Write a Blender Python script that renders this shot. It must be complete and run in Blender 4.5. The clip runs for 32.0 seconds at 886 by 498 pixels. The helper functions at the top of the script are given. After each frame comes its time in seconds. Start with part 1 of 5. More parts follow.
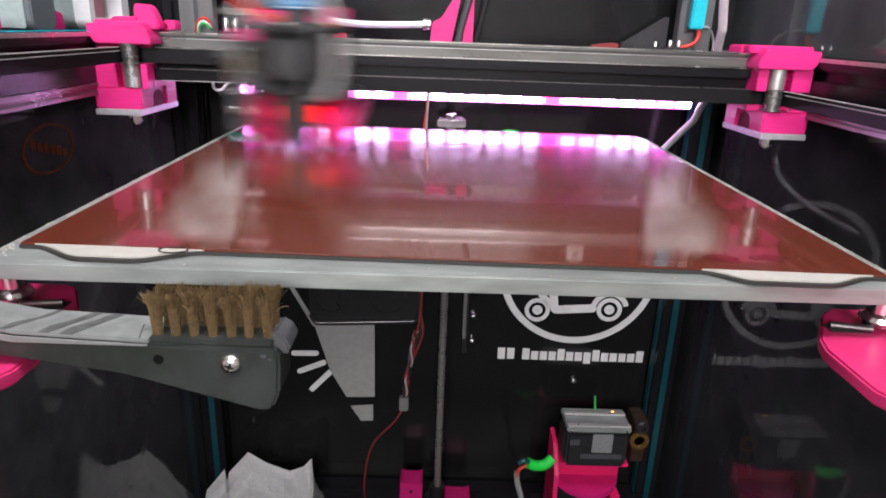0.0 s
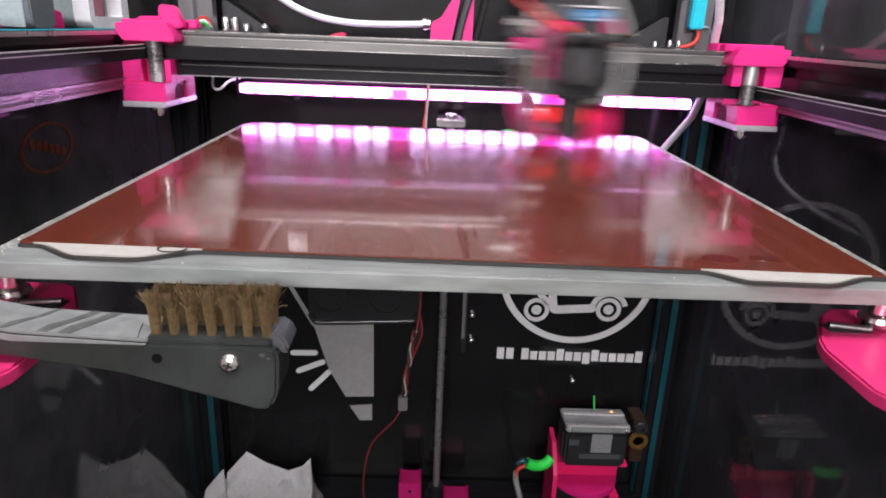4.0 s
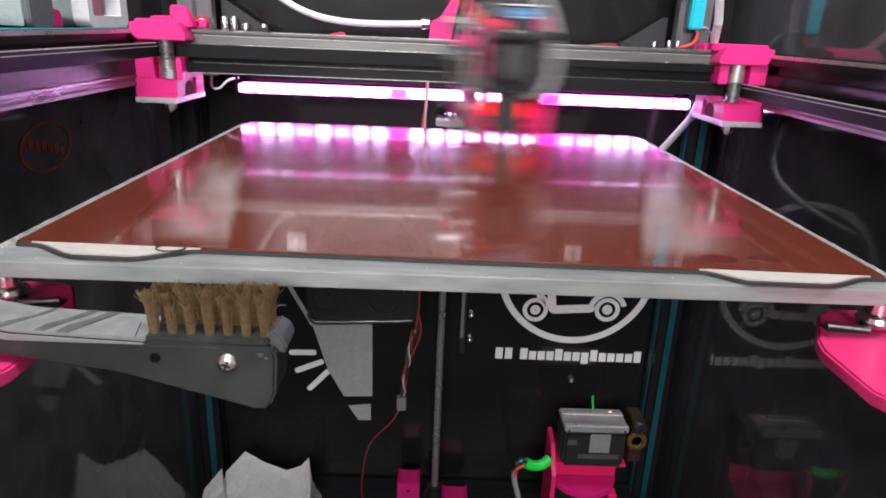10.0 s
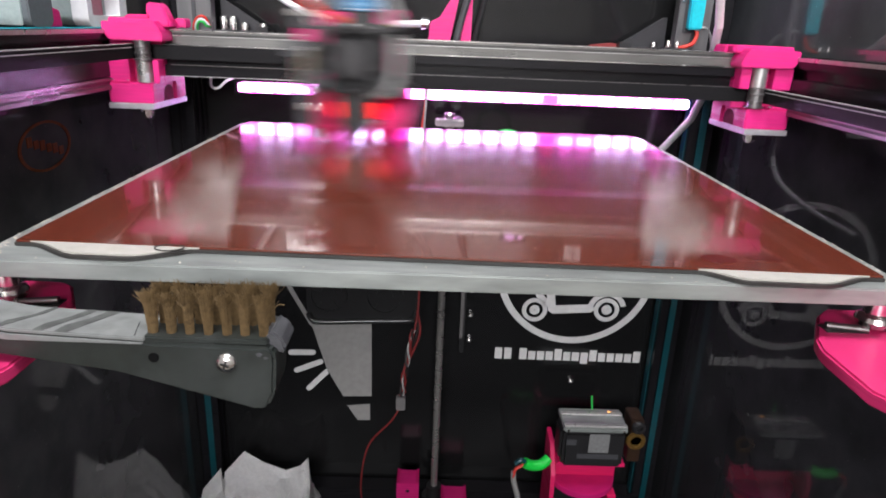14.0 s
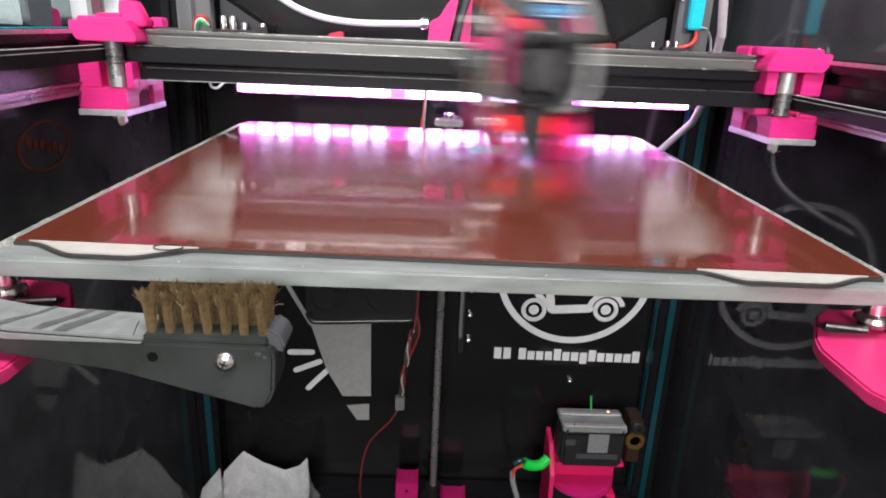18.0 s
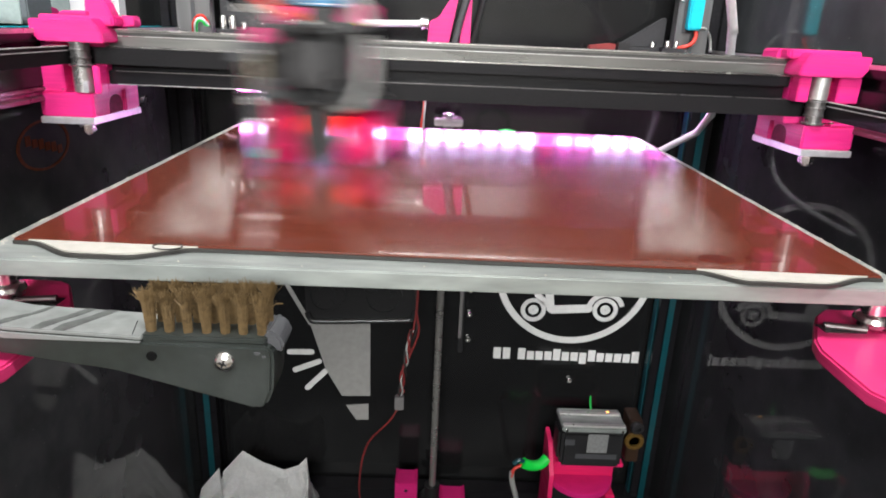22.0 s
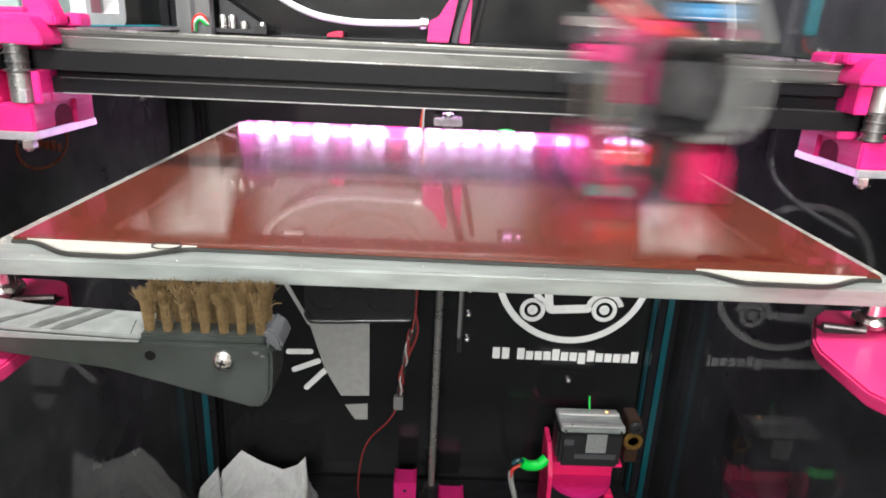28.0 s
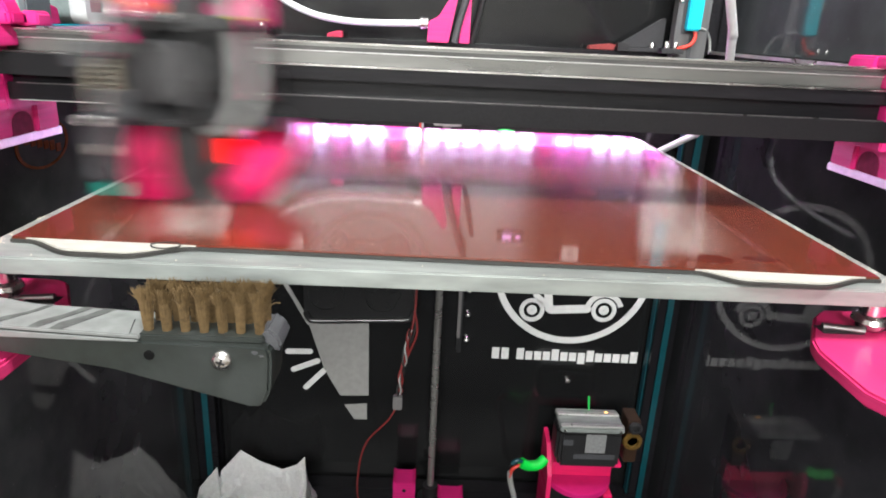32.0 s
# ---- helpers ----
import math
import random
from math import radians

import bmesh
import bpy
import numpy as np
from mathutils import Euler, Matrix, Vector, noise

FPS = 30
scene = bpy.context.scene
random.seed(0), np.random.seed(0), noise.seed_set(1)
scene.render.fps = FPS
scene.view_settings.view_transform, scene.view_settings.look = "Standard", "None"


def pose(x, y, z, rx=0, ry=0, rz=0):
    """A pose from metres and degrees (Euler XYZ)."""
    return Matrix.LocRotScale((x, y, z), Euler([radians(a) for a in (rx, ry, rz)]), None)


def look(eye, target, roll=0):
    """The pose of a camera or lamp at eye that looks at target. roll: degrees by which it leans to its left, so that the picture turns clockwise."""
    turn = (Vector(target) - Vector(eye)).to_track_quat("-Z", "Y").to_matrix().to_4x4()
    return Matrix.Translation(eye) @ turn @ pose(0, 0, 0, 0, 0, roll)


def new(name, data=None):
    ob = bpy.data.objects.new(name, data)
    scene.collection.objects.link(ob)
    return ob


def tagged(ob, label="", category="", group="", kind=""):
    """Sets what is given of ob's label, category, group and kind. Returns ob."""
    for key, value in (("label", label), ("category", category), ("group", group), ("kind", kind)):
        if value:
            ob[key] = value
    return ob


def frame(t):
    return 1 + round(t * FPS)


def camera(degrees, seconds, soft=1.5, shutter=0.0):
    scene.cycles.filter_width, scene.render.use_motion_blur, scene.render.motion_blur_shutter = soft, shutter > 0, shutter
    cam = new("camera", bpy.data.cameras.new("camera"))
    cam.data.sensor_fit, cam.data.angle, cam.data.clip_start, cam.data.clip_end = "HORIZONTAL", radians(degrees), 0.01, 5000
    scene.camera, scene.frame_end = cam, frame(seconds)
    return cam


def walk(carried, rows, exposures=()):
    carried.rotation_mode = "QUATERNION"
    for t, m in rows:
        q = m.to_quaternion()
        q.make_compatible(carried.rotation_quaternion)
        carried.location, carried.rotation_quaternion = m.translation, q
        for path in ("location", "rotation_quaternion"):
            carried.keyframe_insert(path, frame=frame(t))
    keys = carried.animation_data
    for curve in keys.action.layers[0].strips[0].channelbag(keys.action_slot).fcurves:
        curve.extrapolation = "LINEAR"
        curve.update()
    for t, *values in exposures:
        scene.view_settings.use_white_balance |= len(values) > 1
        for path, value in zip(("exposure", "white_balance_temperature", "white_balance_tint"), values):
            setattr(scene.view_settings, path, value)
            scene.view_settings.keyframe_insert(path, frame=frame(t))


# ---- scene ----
# ---- camera ----
cam = camera(68.2, 32.0, soft=1.8, shutter=1.0)
walk(cam, [
    (0, look((-0.0073, -0.1988, 0.0768), (0.0099, 0.7478, -0.2452), 2.101)),
    (6, look((-0.0071, -0.1987, 0.0766), (0.0115, 0.7478, -0.2456), 2.266)),
    (13, look((-0.0069, -0.1986, 0.0765), (0.0133, 0.7478, -0.2457), 2.372)),
    (19, look((-0.0067, -0.1987, 0.0763), (0.0146, 0.7478, -0.2457), 2.471)),
    (25, look((-0.0066, -0.1986, 0.0762), (0.0156, 0.7478, -0.2459), 2.594)),
    (32, look((-0.0064, -0.1985, 0.0761), (0.0168, 0.7479, -0.2460), 2.736)),
], exposures=[(0, 0.39, 6050, 16), (6, 0.34, 6050, 20), (13, 0.37, 6000, 15), (19, 0.58, 6050, 12), (25, 0.88, 6150, 7), (32, 0.97, 6100, 8)])

# ---- light ----
world = bpy.data.worlds.new("world")
scene.world = world
world.use_nodes = True
world.node_tree.nodes["Background"].inputs[0].default_value = (0.75, 0.82, 0.9, 1)
world.node_tree.nodes["Background"].inputs[1].default_value = 0.12
scene.view_settings.exposure = 0.0


def area_lamp(name, eye, target, sx, sy, watts, colour):
    data = bpy.data.lights.new(name, "AREA")
    data.shape, data.size, data.size_y = "RECTANGLE", sx, sy
    data.energy, data.color = watts, colour
    ob = new(name, data)
    ob.matrix_world = look(eye, target)
    return ob


# ceiling light of the room, above and before the open printer
area_lamp("ceiling_light_glow", (0.1, -0.55, 1.75), (0.0, 0.1, 0.0), 1.2, 0.5, 50.0, (1.0, 0.97, 0.93))
# daylight through the room's window, behind the camera
area_lamp("window_light", (-0.2, -2.62, 0.95), (-0.05, 0.2, 0.0), 1.5, 0.9, 55.0, (1.0, 0.975, 0.9))


# ---- materials ----
def material(name, colour, rough=0.5, metal=0.0, coat=0.0, coat_rough=0.05, spec=0.5, glow=None, strength=0.0,
             grain=0.0, grain_size=400.0, wear=0.0, wear_size=25.0, bump=0.0, bump_size=900.0, stretch=(1, 1, 1), worn=None, vary=0.0, dust=0.0):
    """Principled surface with fine grain, larger blotches of wear and a little relief."""
    mat = bpy.data.materials.new(name)
    mat.use_nodes = True
    nt = mat.node_tree
    b = nt.nodes["Principled BSDF"]
    b.inputs["Roughness"].default_value = rough
    b.inputs["Metallic"].default_value = metal
    b.inputs["Coat Weight"].default_value = coat
    b.inputs["Coat Roughness"].default_value = coat_rough
    b.inputs["Specular IOR Level"].default_value = spec
    if glow:
        b.inputs["Emission Color"].default_value = (*glow, 1)
        b.inputs["Emission Strength"].default_value = strength
    tc = nt.nodes.new("ShaderNodeTexCoord")
    mp = nt.nodes.new("ShaderNodeMapping")
    mp.inputs["Scale"].default_value = stretch
    nt.links.new(tc.outputs["Object"], mp.inputs["Vector"])

    def noise_node(size, detail=4.0):
        n = nt.nodes.new("ShaderNodeTexNoise")
        n.inputs["Scale"].default_value = size
        n.inputs["Detail"].default_value = detail
        nt.links.new(mp.outputs["Vector"], n.inputs["Vector"])
        return n

    def mix(a, bcol, fac):
        m = nt.nodes.new("ShaderNodeMix")
        m.data_type = "RGBA"
        for sock, val in ((m.inputs[0], fac), (m.inputs[6], a), (m.inputs[7], bcol)):
            if hasattr(val, "is_output"):
                nt.links.new(val, sock)
            elif isinstance(val, tuple):
                sock.default_value = (*val, 1)
            else:
                sock.default_value = val
        return m.outputs[2]

    def ramp(src, lo, hi, top=1.0, bottom=0.0):
        r = nt.nodes.new("ShaderNodeMapRange")
        r.inputs["From Min"].default_value, r.inputs["From Max"].default_value = lo, hi
        r.inputs["To Min"].default_value, r.inputs["To Max"].default_value = bottom, top
        nt.links.new(src, r.inputs["Value"])
        return r.outputs["Result"]

    base = colour
    if grain:
        g = noise_node(grain_size)
        dark = tuple(c * (1 - grain) for c in colour)
        light = tuple(min(1, c * (1 + grain)) for c in colour)
        base = mix(dark, light, ramp(g.outputs["Fac"], 0.3, 0.7))
    if wear:
        w = noise_node(wear_size, 8.0)
        base = mix(base, worn or tuple(c * 0.5 for c in colour), ramp(w.outputs["Fac"], 0.52, 0.72, wear))
        nt.links.new(ramp(w.outputs["Fac"], 0.35, 0.7, min(1, rough * 1.5 + 0.04), rough * 0.8), b.inputs["Roughness"])
    if dust:
        # scattered pale specks and a thin film
        v = nt.nodes.new("ShaderNodeTexVoronoi")
        v.inputs["Scale"].default_value = 120.0
        nt.links.new(tc.outputs["Object"], v.inputs["Vector"])
        base = mix(base, (0.16, 0.16, 0.165), ramp(v.outputs["Distance"], 0.09, 0.02, dust))
    if vary:
        oi = nt.nodes.new("ShaderNodeObjectInfo")
        base = mix(base, tuple(min(1, c * 1.5) for c in colour), ramp(oi.outputs["Random"], 0, 1, vary))
    if isinstance(base, tuple):
        b.inputs["Base Color"].default_value = (*base, 1)
    else:
        nt.links.new(base, b.inputs["Base Color"])
    if bump:
        n = noise_node(bump_size)
        bp = nt.nodes.new("ShaderNodeBump")
        bp.inputs["Strength"].default_value = bump
        bp.inputs["Distance"].default_value = 0.0004
        nt.links.new(n.outputs["Fac"], bp.inputs["Height"])
        nt.links.new(bp.outputs["Normal"], b.inputs["Normal"])
    return mat


PINK = material("pink_print", (0.72, 0.016, 0.205), 0.42, grain=0.1, grain_size=300, wear=0.15, wear_size=60, bump=0.3, bump_size=500, stretch=(0.15, 0.15, 6))
BLACK_PANEL = material("black_gloss_panel", (0.031, 0.032, 0.034), 0.05, spec=0.29, grain=0.3, grain_size=30, dust=0.25)
LEFT_PANEL = material("black_side_panel", (0.045, 0.047, 0.047), 0.06, spec=0.42, grain=0.3, grain_size=30, dust=0.3)
# Dust specks, plus haze put into the paler base colour.
HAZED_PANEL = material("dusty_hazed_panel", (0.078, 0.083, 0.089), 0.03, spec=0.9, grain=0.25, grain_size=22, wear=0.4, wear_size=9, worn=(0.1, 0.104, 0.11), dust=0.8)
BACK_PANEL = material("black_satin_panel", (0.0098, 0.0098, 0.0102), 0.11, spec=0.5, grain=0.06, grain_size=120, wear=0.3, wear_size=12, worn=(0.0125, 0.0125, 0.0127))
ANODIZED = material("black_anodised", (0.0105, 0.0098, 0.0115), 0.24, spec=0.28, grain=0.2, grain_size=500, bump=0.15, bump_size=700, stretch=(0.1, 0.1, 3))
FAN_GREY = material("dark_fan_plastic", (0.032, 0.031, 0.032), 0.5, spec=0.35, grain=0.2, grain_size=500)
PLASTIC = material("black_plastic", (0.017, 0.0165, 0.0175), 0.42, spec=0.4, grain=0.25, grain_size=600, bump=0.2, bump_size=900)
GREY_PRINT = material("dark_grey_print", (0.055, 0.055, 0.06), 0.5, grain=0.2, grain_size=500, bump=0.3, bump_size=600, stretch=(0.15, 0.15, 5))
ALU = material("milled_aluminium", (0.33, 0.35, 0.335), 0.42, metal=0.6, grain=0.2, grain_size=160, wear=0.55, wear_size=35, worn=(0.21, 0.228, 0.215), bump=0.12, bump_size=600, stretch=(0.25, 1, 1))
STEEL = material("polished_steel", (0.68, 0.66, 0.65), 0.18, metal=1.0, grain=0.08, grain_size=300, wear=0.15, wear_size=80)
RAIL = material("ground_rail_steel", (0.195, 0.192, 0.183), 0.34, metal=0.9, grain=0.12, grain_size=200, wear=0.4, wear_size=30, stretch=(0.15, 1, 1))
LILAC_PLATE = material("clear_anodised_plate", (0.7, 0.68, 0.72), 0.3, metal=0.6, grain=0.1, grain_size=300)
RUBBER = material("belt_rubber", (0.0075, 0.007, 0.008), 0.5, spec=0.18, grain=0.25, grain_size=800, bump=0.2, bump_size=1200)
SHEET = material("brown_build_sheet", (0.1, 0.0215, 0.0112), 0.2, spec=0.085, coat=0.56, coat_rough=0.05, grain=0.12, grain_size=900)
SHEET.node_tree.nodes["Principled BSDF"].inputs["Coat IOR"].default_value = 1.52
SHEET_MARK = material("dark_sheet_mark", (0.075, 0.011, 0.006), 0.25, spec=0.2, coat=0.3, coat_rough=0.05, grain=0.15, grain_size=600)
TAB = material("cream_sheet_tab", (0.4, 0.385, 0.345), 0.4, grain=0.08, grain_size=300, wear=0.4, wear_size=60, worn=(0.36, 0.33, 0.27))
MAGNET = material("black_magnet_sheet", (0.02, 0.018, 0.016), 0.6, grain=0.2)
WHITE_DECAL = material("white_decal", (0.72, 0.71, 0.7), 0.45, grain=0.05, grain_size=200, wear=0.15, wear_size=40, worn=(0.5, 0.49, 0.48))
GREY_DECAL = material("grey_decal", (0.31, 0.3, 0.29), 0.5, grain=0.08, grain_size=150, wear=0.3, wear_size=25, worn=(0.22, 0.212, 0.205))
ORANGE_DECAL = material("dull_orange_decal", (0.12, 0.034, 0.01), 0.7, spec=0.08, grain=0.2, wear=0.4, wear_size=60, worn=(0.045, 0.015, 0.008))
TEAL = material("teal_slot_cover", (0.003, 0.053, 0.066), 0.4, grain=0.12, grain_size=300, wear=0.2, wear_size=50)
CYAN = material("cyan_sleeve", (0.01, 0.5, 0.6), 0.45, grain=0.1)
TUBE = material("white_ptfe_tube", (0.8, 0.81, 0.82), 0.35, grain=0.06, grain_size=200, wear=0.15, wear_size=40, worn=(0.68, 0.69, 0.7))
CABLE_GREY = material("grey_cable_sleeve", (0.36, 0.36, 0.35), 0.6, grain=0.25, grain_size=900, bump=0.4, bump_size=1500)
GREY_WIRE = material("dark_grey_wire", (0.16, 0.15, 0.15), 0.5, grain=0.1)
LOOM_RED = material("dull_red_wire", (0.21, 0.02, 0.02), 0.5, grain=0.15)
RED = material("red_wire", (0.6, 0.035, 0.02), 0.45, grain=0.1)
BLACK_WIRE = material("black_wire", (0.02, 0.018, 0.018), 0.45, grain=0.1)
GREEN_WIRE = material("green_wire", (0.03, 0.5, 0.08), 0.4, grain=0.1)
GREEN_PLUG = material("green_plug", (0.02, 0.66, 0.06), 0.35, grain=0.08)
BRASS = material("brass_bristle", (0.14, 0.092, 0.042), 0.42, metal=0.35, vary=0.35, grain=0.4, grain_size=700)
BRUSH_BODY = material("dark_grey_brush_handle", (0.014, 0.0175, 0.0155), 0.42, grain=0.2, grain_size=250, wear=0.45, wear_size=45, worn=(0.03, 0.034, 0.032), bump=0.25, bump_size=350)
BRUSH_TOP = material("worn_silver_paint", (0.195, 0.203, 0.197), 0.45, metal=0.2, grain=0.15, grain_size=200, wear=0.8, wear_size=38, worn=(0.1, 0.105, 0.1))
PAPER = material("white_tissue_paper", (0.92, 0.91, 0.9), 0.85, grain=0.05, grain_size=300, wear=0.15, wear_size=50, worn=(0.72, 0.71, 0.73), bump=0.5, bump_size=400)
CYAN_TIP = material("teal_probe_tip", (0.02, 0.42, 0.33), 0.4, grain=0.1)
COIL = material("copper_winding", (0.15, 0.085, 0.02), 0.4, metal=0.4, grain=0.3, grain_size=600)
BROWN_BOARD = material("brown_board", (0.026, 0.012, 0.006), 0.45, grain=0.3, grain_size=300)
TAN = material("beige_connector", (0.24, 0.21, 0.15), 0.5, grain=0.12)
BLUE_PART = material("blue_label", (0.03, 0.16, 0.32), 0.35, grain=0.15)
YELLOW = material("yellow_tape", (0.75, 0.6, 0.05), 0.5, grain=0.1)
UPRIGHT = material("clear_aluminium", (0.15, 0.148, 0.15), 0.36, metal=0.6, grain=0.12, grain_size=250, stretch=(1, 1, 0.1))
LIGHT_GREY = material("light_grey_plastic", (0.6, 0.58, 0.58), 0.45, grain=0.06)
MID_GREY = material("mid_grey_plastic", (0.12, 0.14, 0.15), 0.45, grain=0.1)
ROSE_SCREEN = material("rose_screen", (0.32, 0.1, 0.14), 0.3, grain=0.1)
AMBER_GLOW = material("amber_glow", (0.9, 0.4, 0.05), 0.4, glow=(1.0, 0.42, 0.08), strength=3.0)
RED_GLOW = material("red_indicator", (0.25, 0.002, 0.002), 0.3, glow=(1.0, 0.0, 0.0), strength=2.4)
LED_WHITE = material("white_led", (0.9, 0.9, 0.95), 0.4, glow=(0.86, 0.6, 1.0), strength=21.0)
LED_PINK = material("magenta_led", (0.9, 0.3, 0.7), 0.4, glow=(1.0, 0.008, 0.36), strength=8.0)
LED_ROSE = material("rose_led", (0.9, 0.5, 0.8), 0.4, glow=(1.0, 0.2, 0.78), strength=14.0)
DIFFUSER = material("led_bloom_gel", (0.85, 0.6, 0.8), 0.4, glow=(1.0, 0.12, 0.74), strength=3.0)
ROOM_WALL = material("room_paint", (0.74, 0.73, 0.71), 0.8, grain=0.05, grain_size=8)
ROOM_FLOOR = material("room_floor", (0.2, 0.16, 0.12), 0.6, grain=0.2, grain_size=10)
CRIMSON = material("crimson_print", (0.68, 0.014, 0.085), 0.42, grain=0.1, grain_size=300, wear=0.12, wear_size=60, bump=0.25, bump_size=500, stretch=(0.15, 0.15, 6))
SIDE_RAIL = material("dull_rail_steel", (0.2, 0.185, 0.185), 0.3, metal=0.9, grain=0.15, grain_size=200, wear=0.4, wear_size=40, stretch=(1, 0.15, 1))
STAIN = material("brush_wear_stain", (0.065, 0.068, 0.065), 0.5, grain=0.35, grain_size=300)
PALE_TEAL = material("lit_teal_paint", (0.3, 0.37, 0.36), 0.45, grain=0.08)
DARK_PLATE = material("dark_gusset_print", (0.022, 0.021, 0.024), 0.5, grain=0.2, grain_size=500)
# Redder copy of the pink print, with red light put into its colour.
RED_LIT_PINK = material("red_lit_print", (0.76, 0.012, 0.13), 0.42, grain=0.1, grain_size=300, wear=0.1, wear_size=60, bump=0.25, bump_size=500, stretch=(0.15, 0.15, 6))
PALE_BLUE = material("pale_blue_print", (0.16, 0.32, 0.5), 0.4, grain=0.1)
ARM_PINK = material("rose_pink_print", (0.54, 0.022, 0.125), 0.5, grain=0.1, grain_size=300, wear=0.2, wear_size=50, bump=0.3, bump_size=500, stretch=(0.15, 0.15, 6))
HOLE = material("hole_shade_black", (0.003, 0.003, 0.003), 0.8, spec=0.1)
# Darker copy of the pink print: recess shade as paint.
POCKET = material("shaded_pocket_print", (0.2, 0.006, 0.055), 0.8, grain=0.2)
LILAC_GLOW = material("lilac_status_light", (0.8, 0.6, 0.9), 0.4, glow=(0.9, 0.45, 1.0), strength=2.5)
GLOSS_BLACK = material("gloss_black_plastic", (0.03, 0.03, 0.031), 0.12, spec=0.8, grain=0.2)
DULL_LABEL = material("dull_grey_label", (0.2, 0.2, 0.2), 0.4, grain=0.15)
# Paler than the other panels; the lifted dark tone is put into the colour.
BASE_PANEL = material("lifted_base_panel", (0.034, 0.035, 0.034), 0.35, spec=0.3, grain=0.25, grain_size=250, wear=0.4, wear_size=15, worn=(0.05, 0.051, 0.05))
ROD = material("greased_steel_rod", (0.46, 0.44, 0.42), 0.26, metal=0.75, grain=0.2, grain_size=300, wear=0.4, wear_size=30, stretch=(1, 1, 2.5))
SATIN_STEEL = material("satin_steel", (0.6, 0.59, 0.58), 0.33, metal=0.85, grain=0.1, grain_size=300, wear=0.2, wear_size=80)
BELT_EDGE = material("pale_belt_edge", (0.42, 0.4, 0.41), 0.55, grain=0.35, grain_size=900)
IDLER_STEEL = material("dark_bearing_steel", (0.26, 0.25, 0.25), 0.3, metal=0.85, grain=0.1, grain_size=300, wear=0.2, wear_size=80)
DARK_GROOVE = material("shaded_rail_groove", (0.07, 0.068, 0.066), 0.4, metal=0.5, grain=0.2, grain_size=300, stretch=(0.2, 1, 1))
LAMP_GLOW = material("ceiling_lamp_diffuser", (0.9, 0.9, 0.88), 0.5, glow=(1.0, 0.97, 0.92), strength=3.0)


# ---- building helpers ----
BASE = {}


def thing(name, x, y, z, label, category, group="", kind=""):
    ob = new(name)
    ob.empty_display_size = 0.01
    ob.location = (x, y, z)
    BASE[ob.name] = Vector((x, y, z))
    return tagged(ob, label, category, group, kind)


def smooth(me, angle=0.6):
    for p in me.polygons:
        p.use_smooth = True
    me.set_sharp_from_angle(angle=angle)


def mesh_of(name, bm, mat):
    bmesh.ops.recalc_face_normals(bm, faces=bm.faces)
    me = bpy.data.meshes.new(name)
    bm.to_mesh(me)
    bm.free()
    me.materials.append(mat)
    smooth(me)
    return me


def part(name, bm, mat, parent, label=""):
    base = BASE[parent.name]
    bmesh.ops.translate(bm, verts=bm.verts, vec=-base)
    ob = new(name, mesh_of(name, bm, mat))
    ob.parent = parent
    BASE[ob.name] = base
    return tagged(ob, label)


def solo(name, bm, mat, label, category="", kind="", group=""):
    return tagged(new(name, mesh_of(name, bm, mat)), label, category, group, kind)


def box(x0, x1, y0, y1, z0, z1, bevel=0.0, bm=None, seg=2):
    b = bmesh.new()
    bmesh.ops.create_cube(b, size=1.0)
    for v in b.verts:
        v.co = Vector(((x0 + x1) / 2 + v.co.x * (x1 - x0), (y0 + y1) / 2 + v.co.y * (y1 - y0), (z0 + z1) / 2 + v.co.z * (z1 - z0)))
    if bevel:
        bmesh.ops.bevel(b, geom=list(b.edges), offset=bevel, segments=seg, affect="EDGES", clamp_overlap=True)
    return merge(bm, b)


def merge(bm, b):
    if bm is None:
        return b
    me = bpy.data.meshes.new("scratch")
    b.to_mesh(me)
    b.free()
    bm.from_mesh(me)
    bpy.data.meshes.remove(me)
    return bm


def cyl(p0, p1, r0, r1=None, n=24, bm=None, bevel=0.0):
    p0, p1 = Vector(p0), Vector(p1)
    b = bmesh.new()
    bmesh.ops.create_cone(b, cap_ends=True, segments=n, radius1=r0, radius2=r0 if r1 is None else r1, depth=(p1 - p0).length)
    if bevel:
        rim = [e for e in b.edges if abs(e.verts[0].co.z - e.verts[1].co.z) < 1e-7]
        bmesh.ops.bevel(b, geom=rim, offset=bevel, segments=2, affect="EDGES", clamp_overlap=True)
    turn = (p1 - p0).to_track_quat("Z", "Y").to_matrix().to_4x4()
    bmesh.ops.transform(b, matrix=Matrix.Translation((p0 + p1) / 2) @ turn, verts=b.verts)
    return merge(bm, b)


def lathe(origin, axis, profile, n=28, bm=None):
    """Turns (radius, height) pairs about an axis through origin."""
    b = bmesh.new()
    turn = Vector(axis).to_track_quat("Z", "Y").to_matrix()
    rings = []
    for r, h in profile:
        rings.append([b.verts.new(Vector(origin) + turn @ Vector((r * math.cos(2 * math.pi * i / n), r * math.sin(2 * math.pi * i / n), h))) for i in range(n)])
    for a, c in zip(rings, rings[1:]):
        for i in range(n):
            b.faces.new((a[i], a[(i + 1) % n], c[(i + 1) % n], c[i]))
    b.faces.new(rings[0][::-1])
    b.faces.new(rings[-1])
    return merge(bm, b)


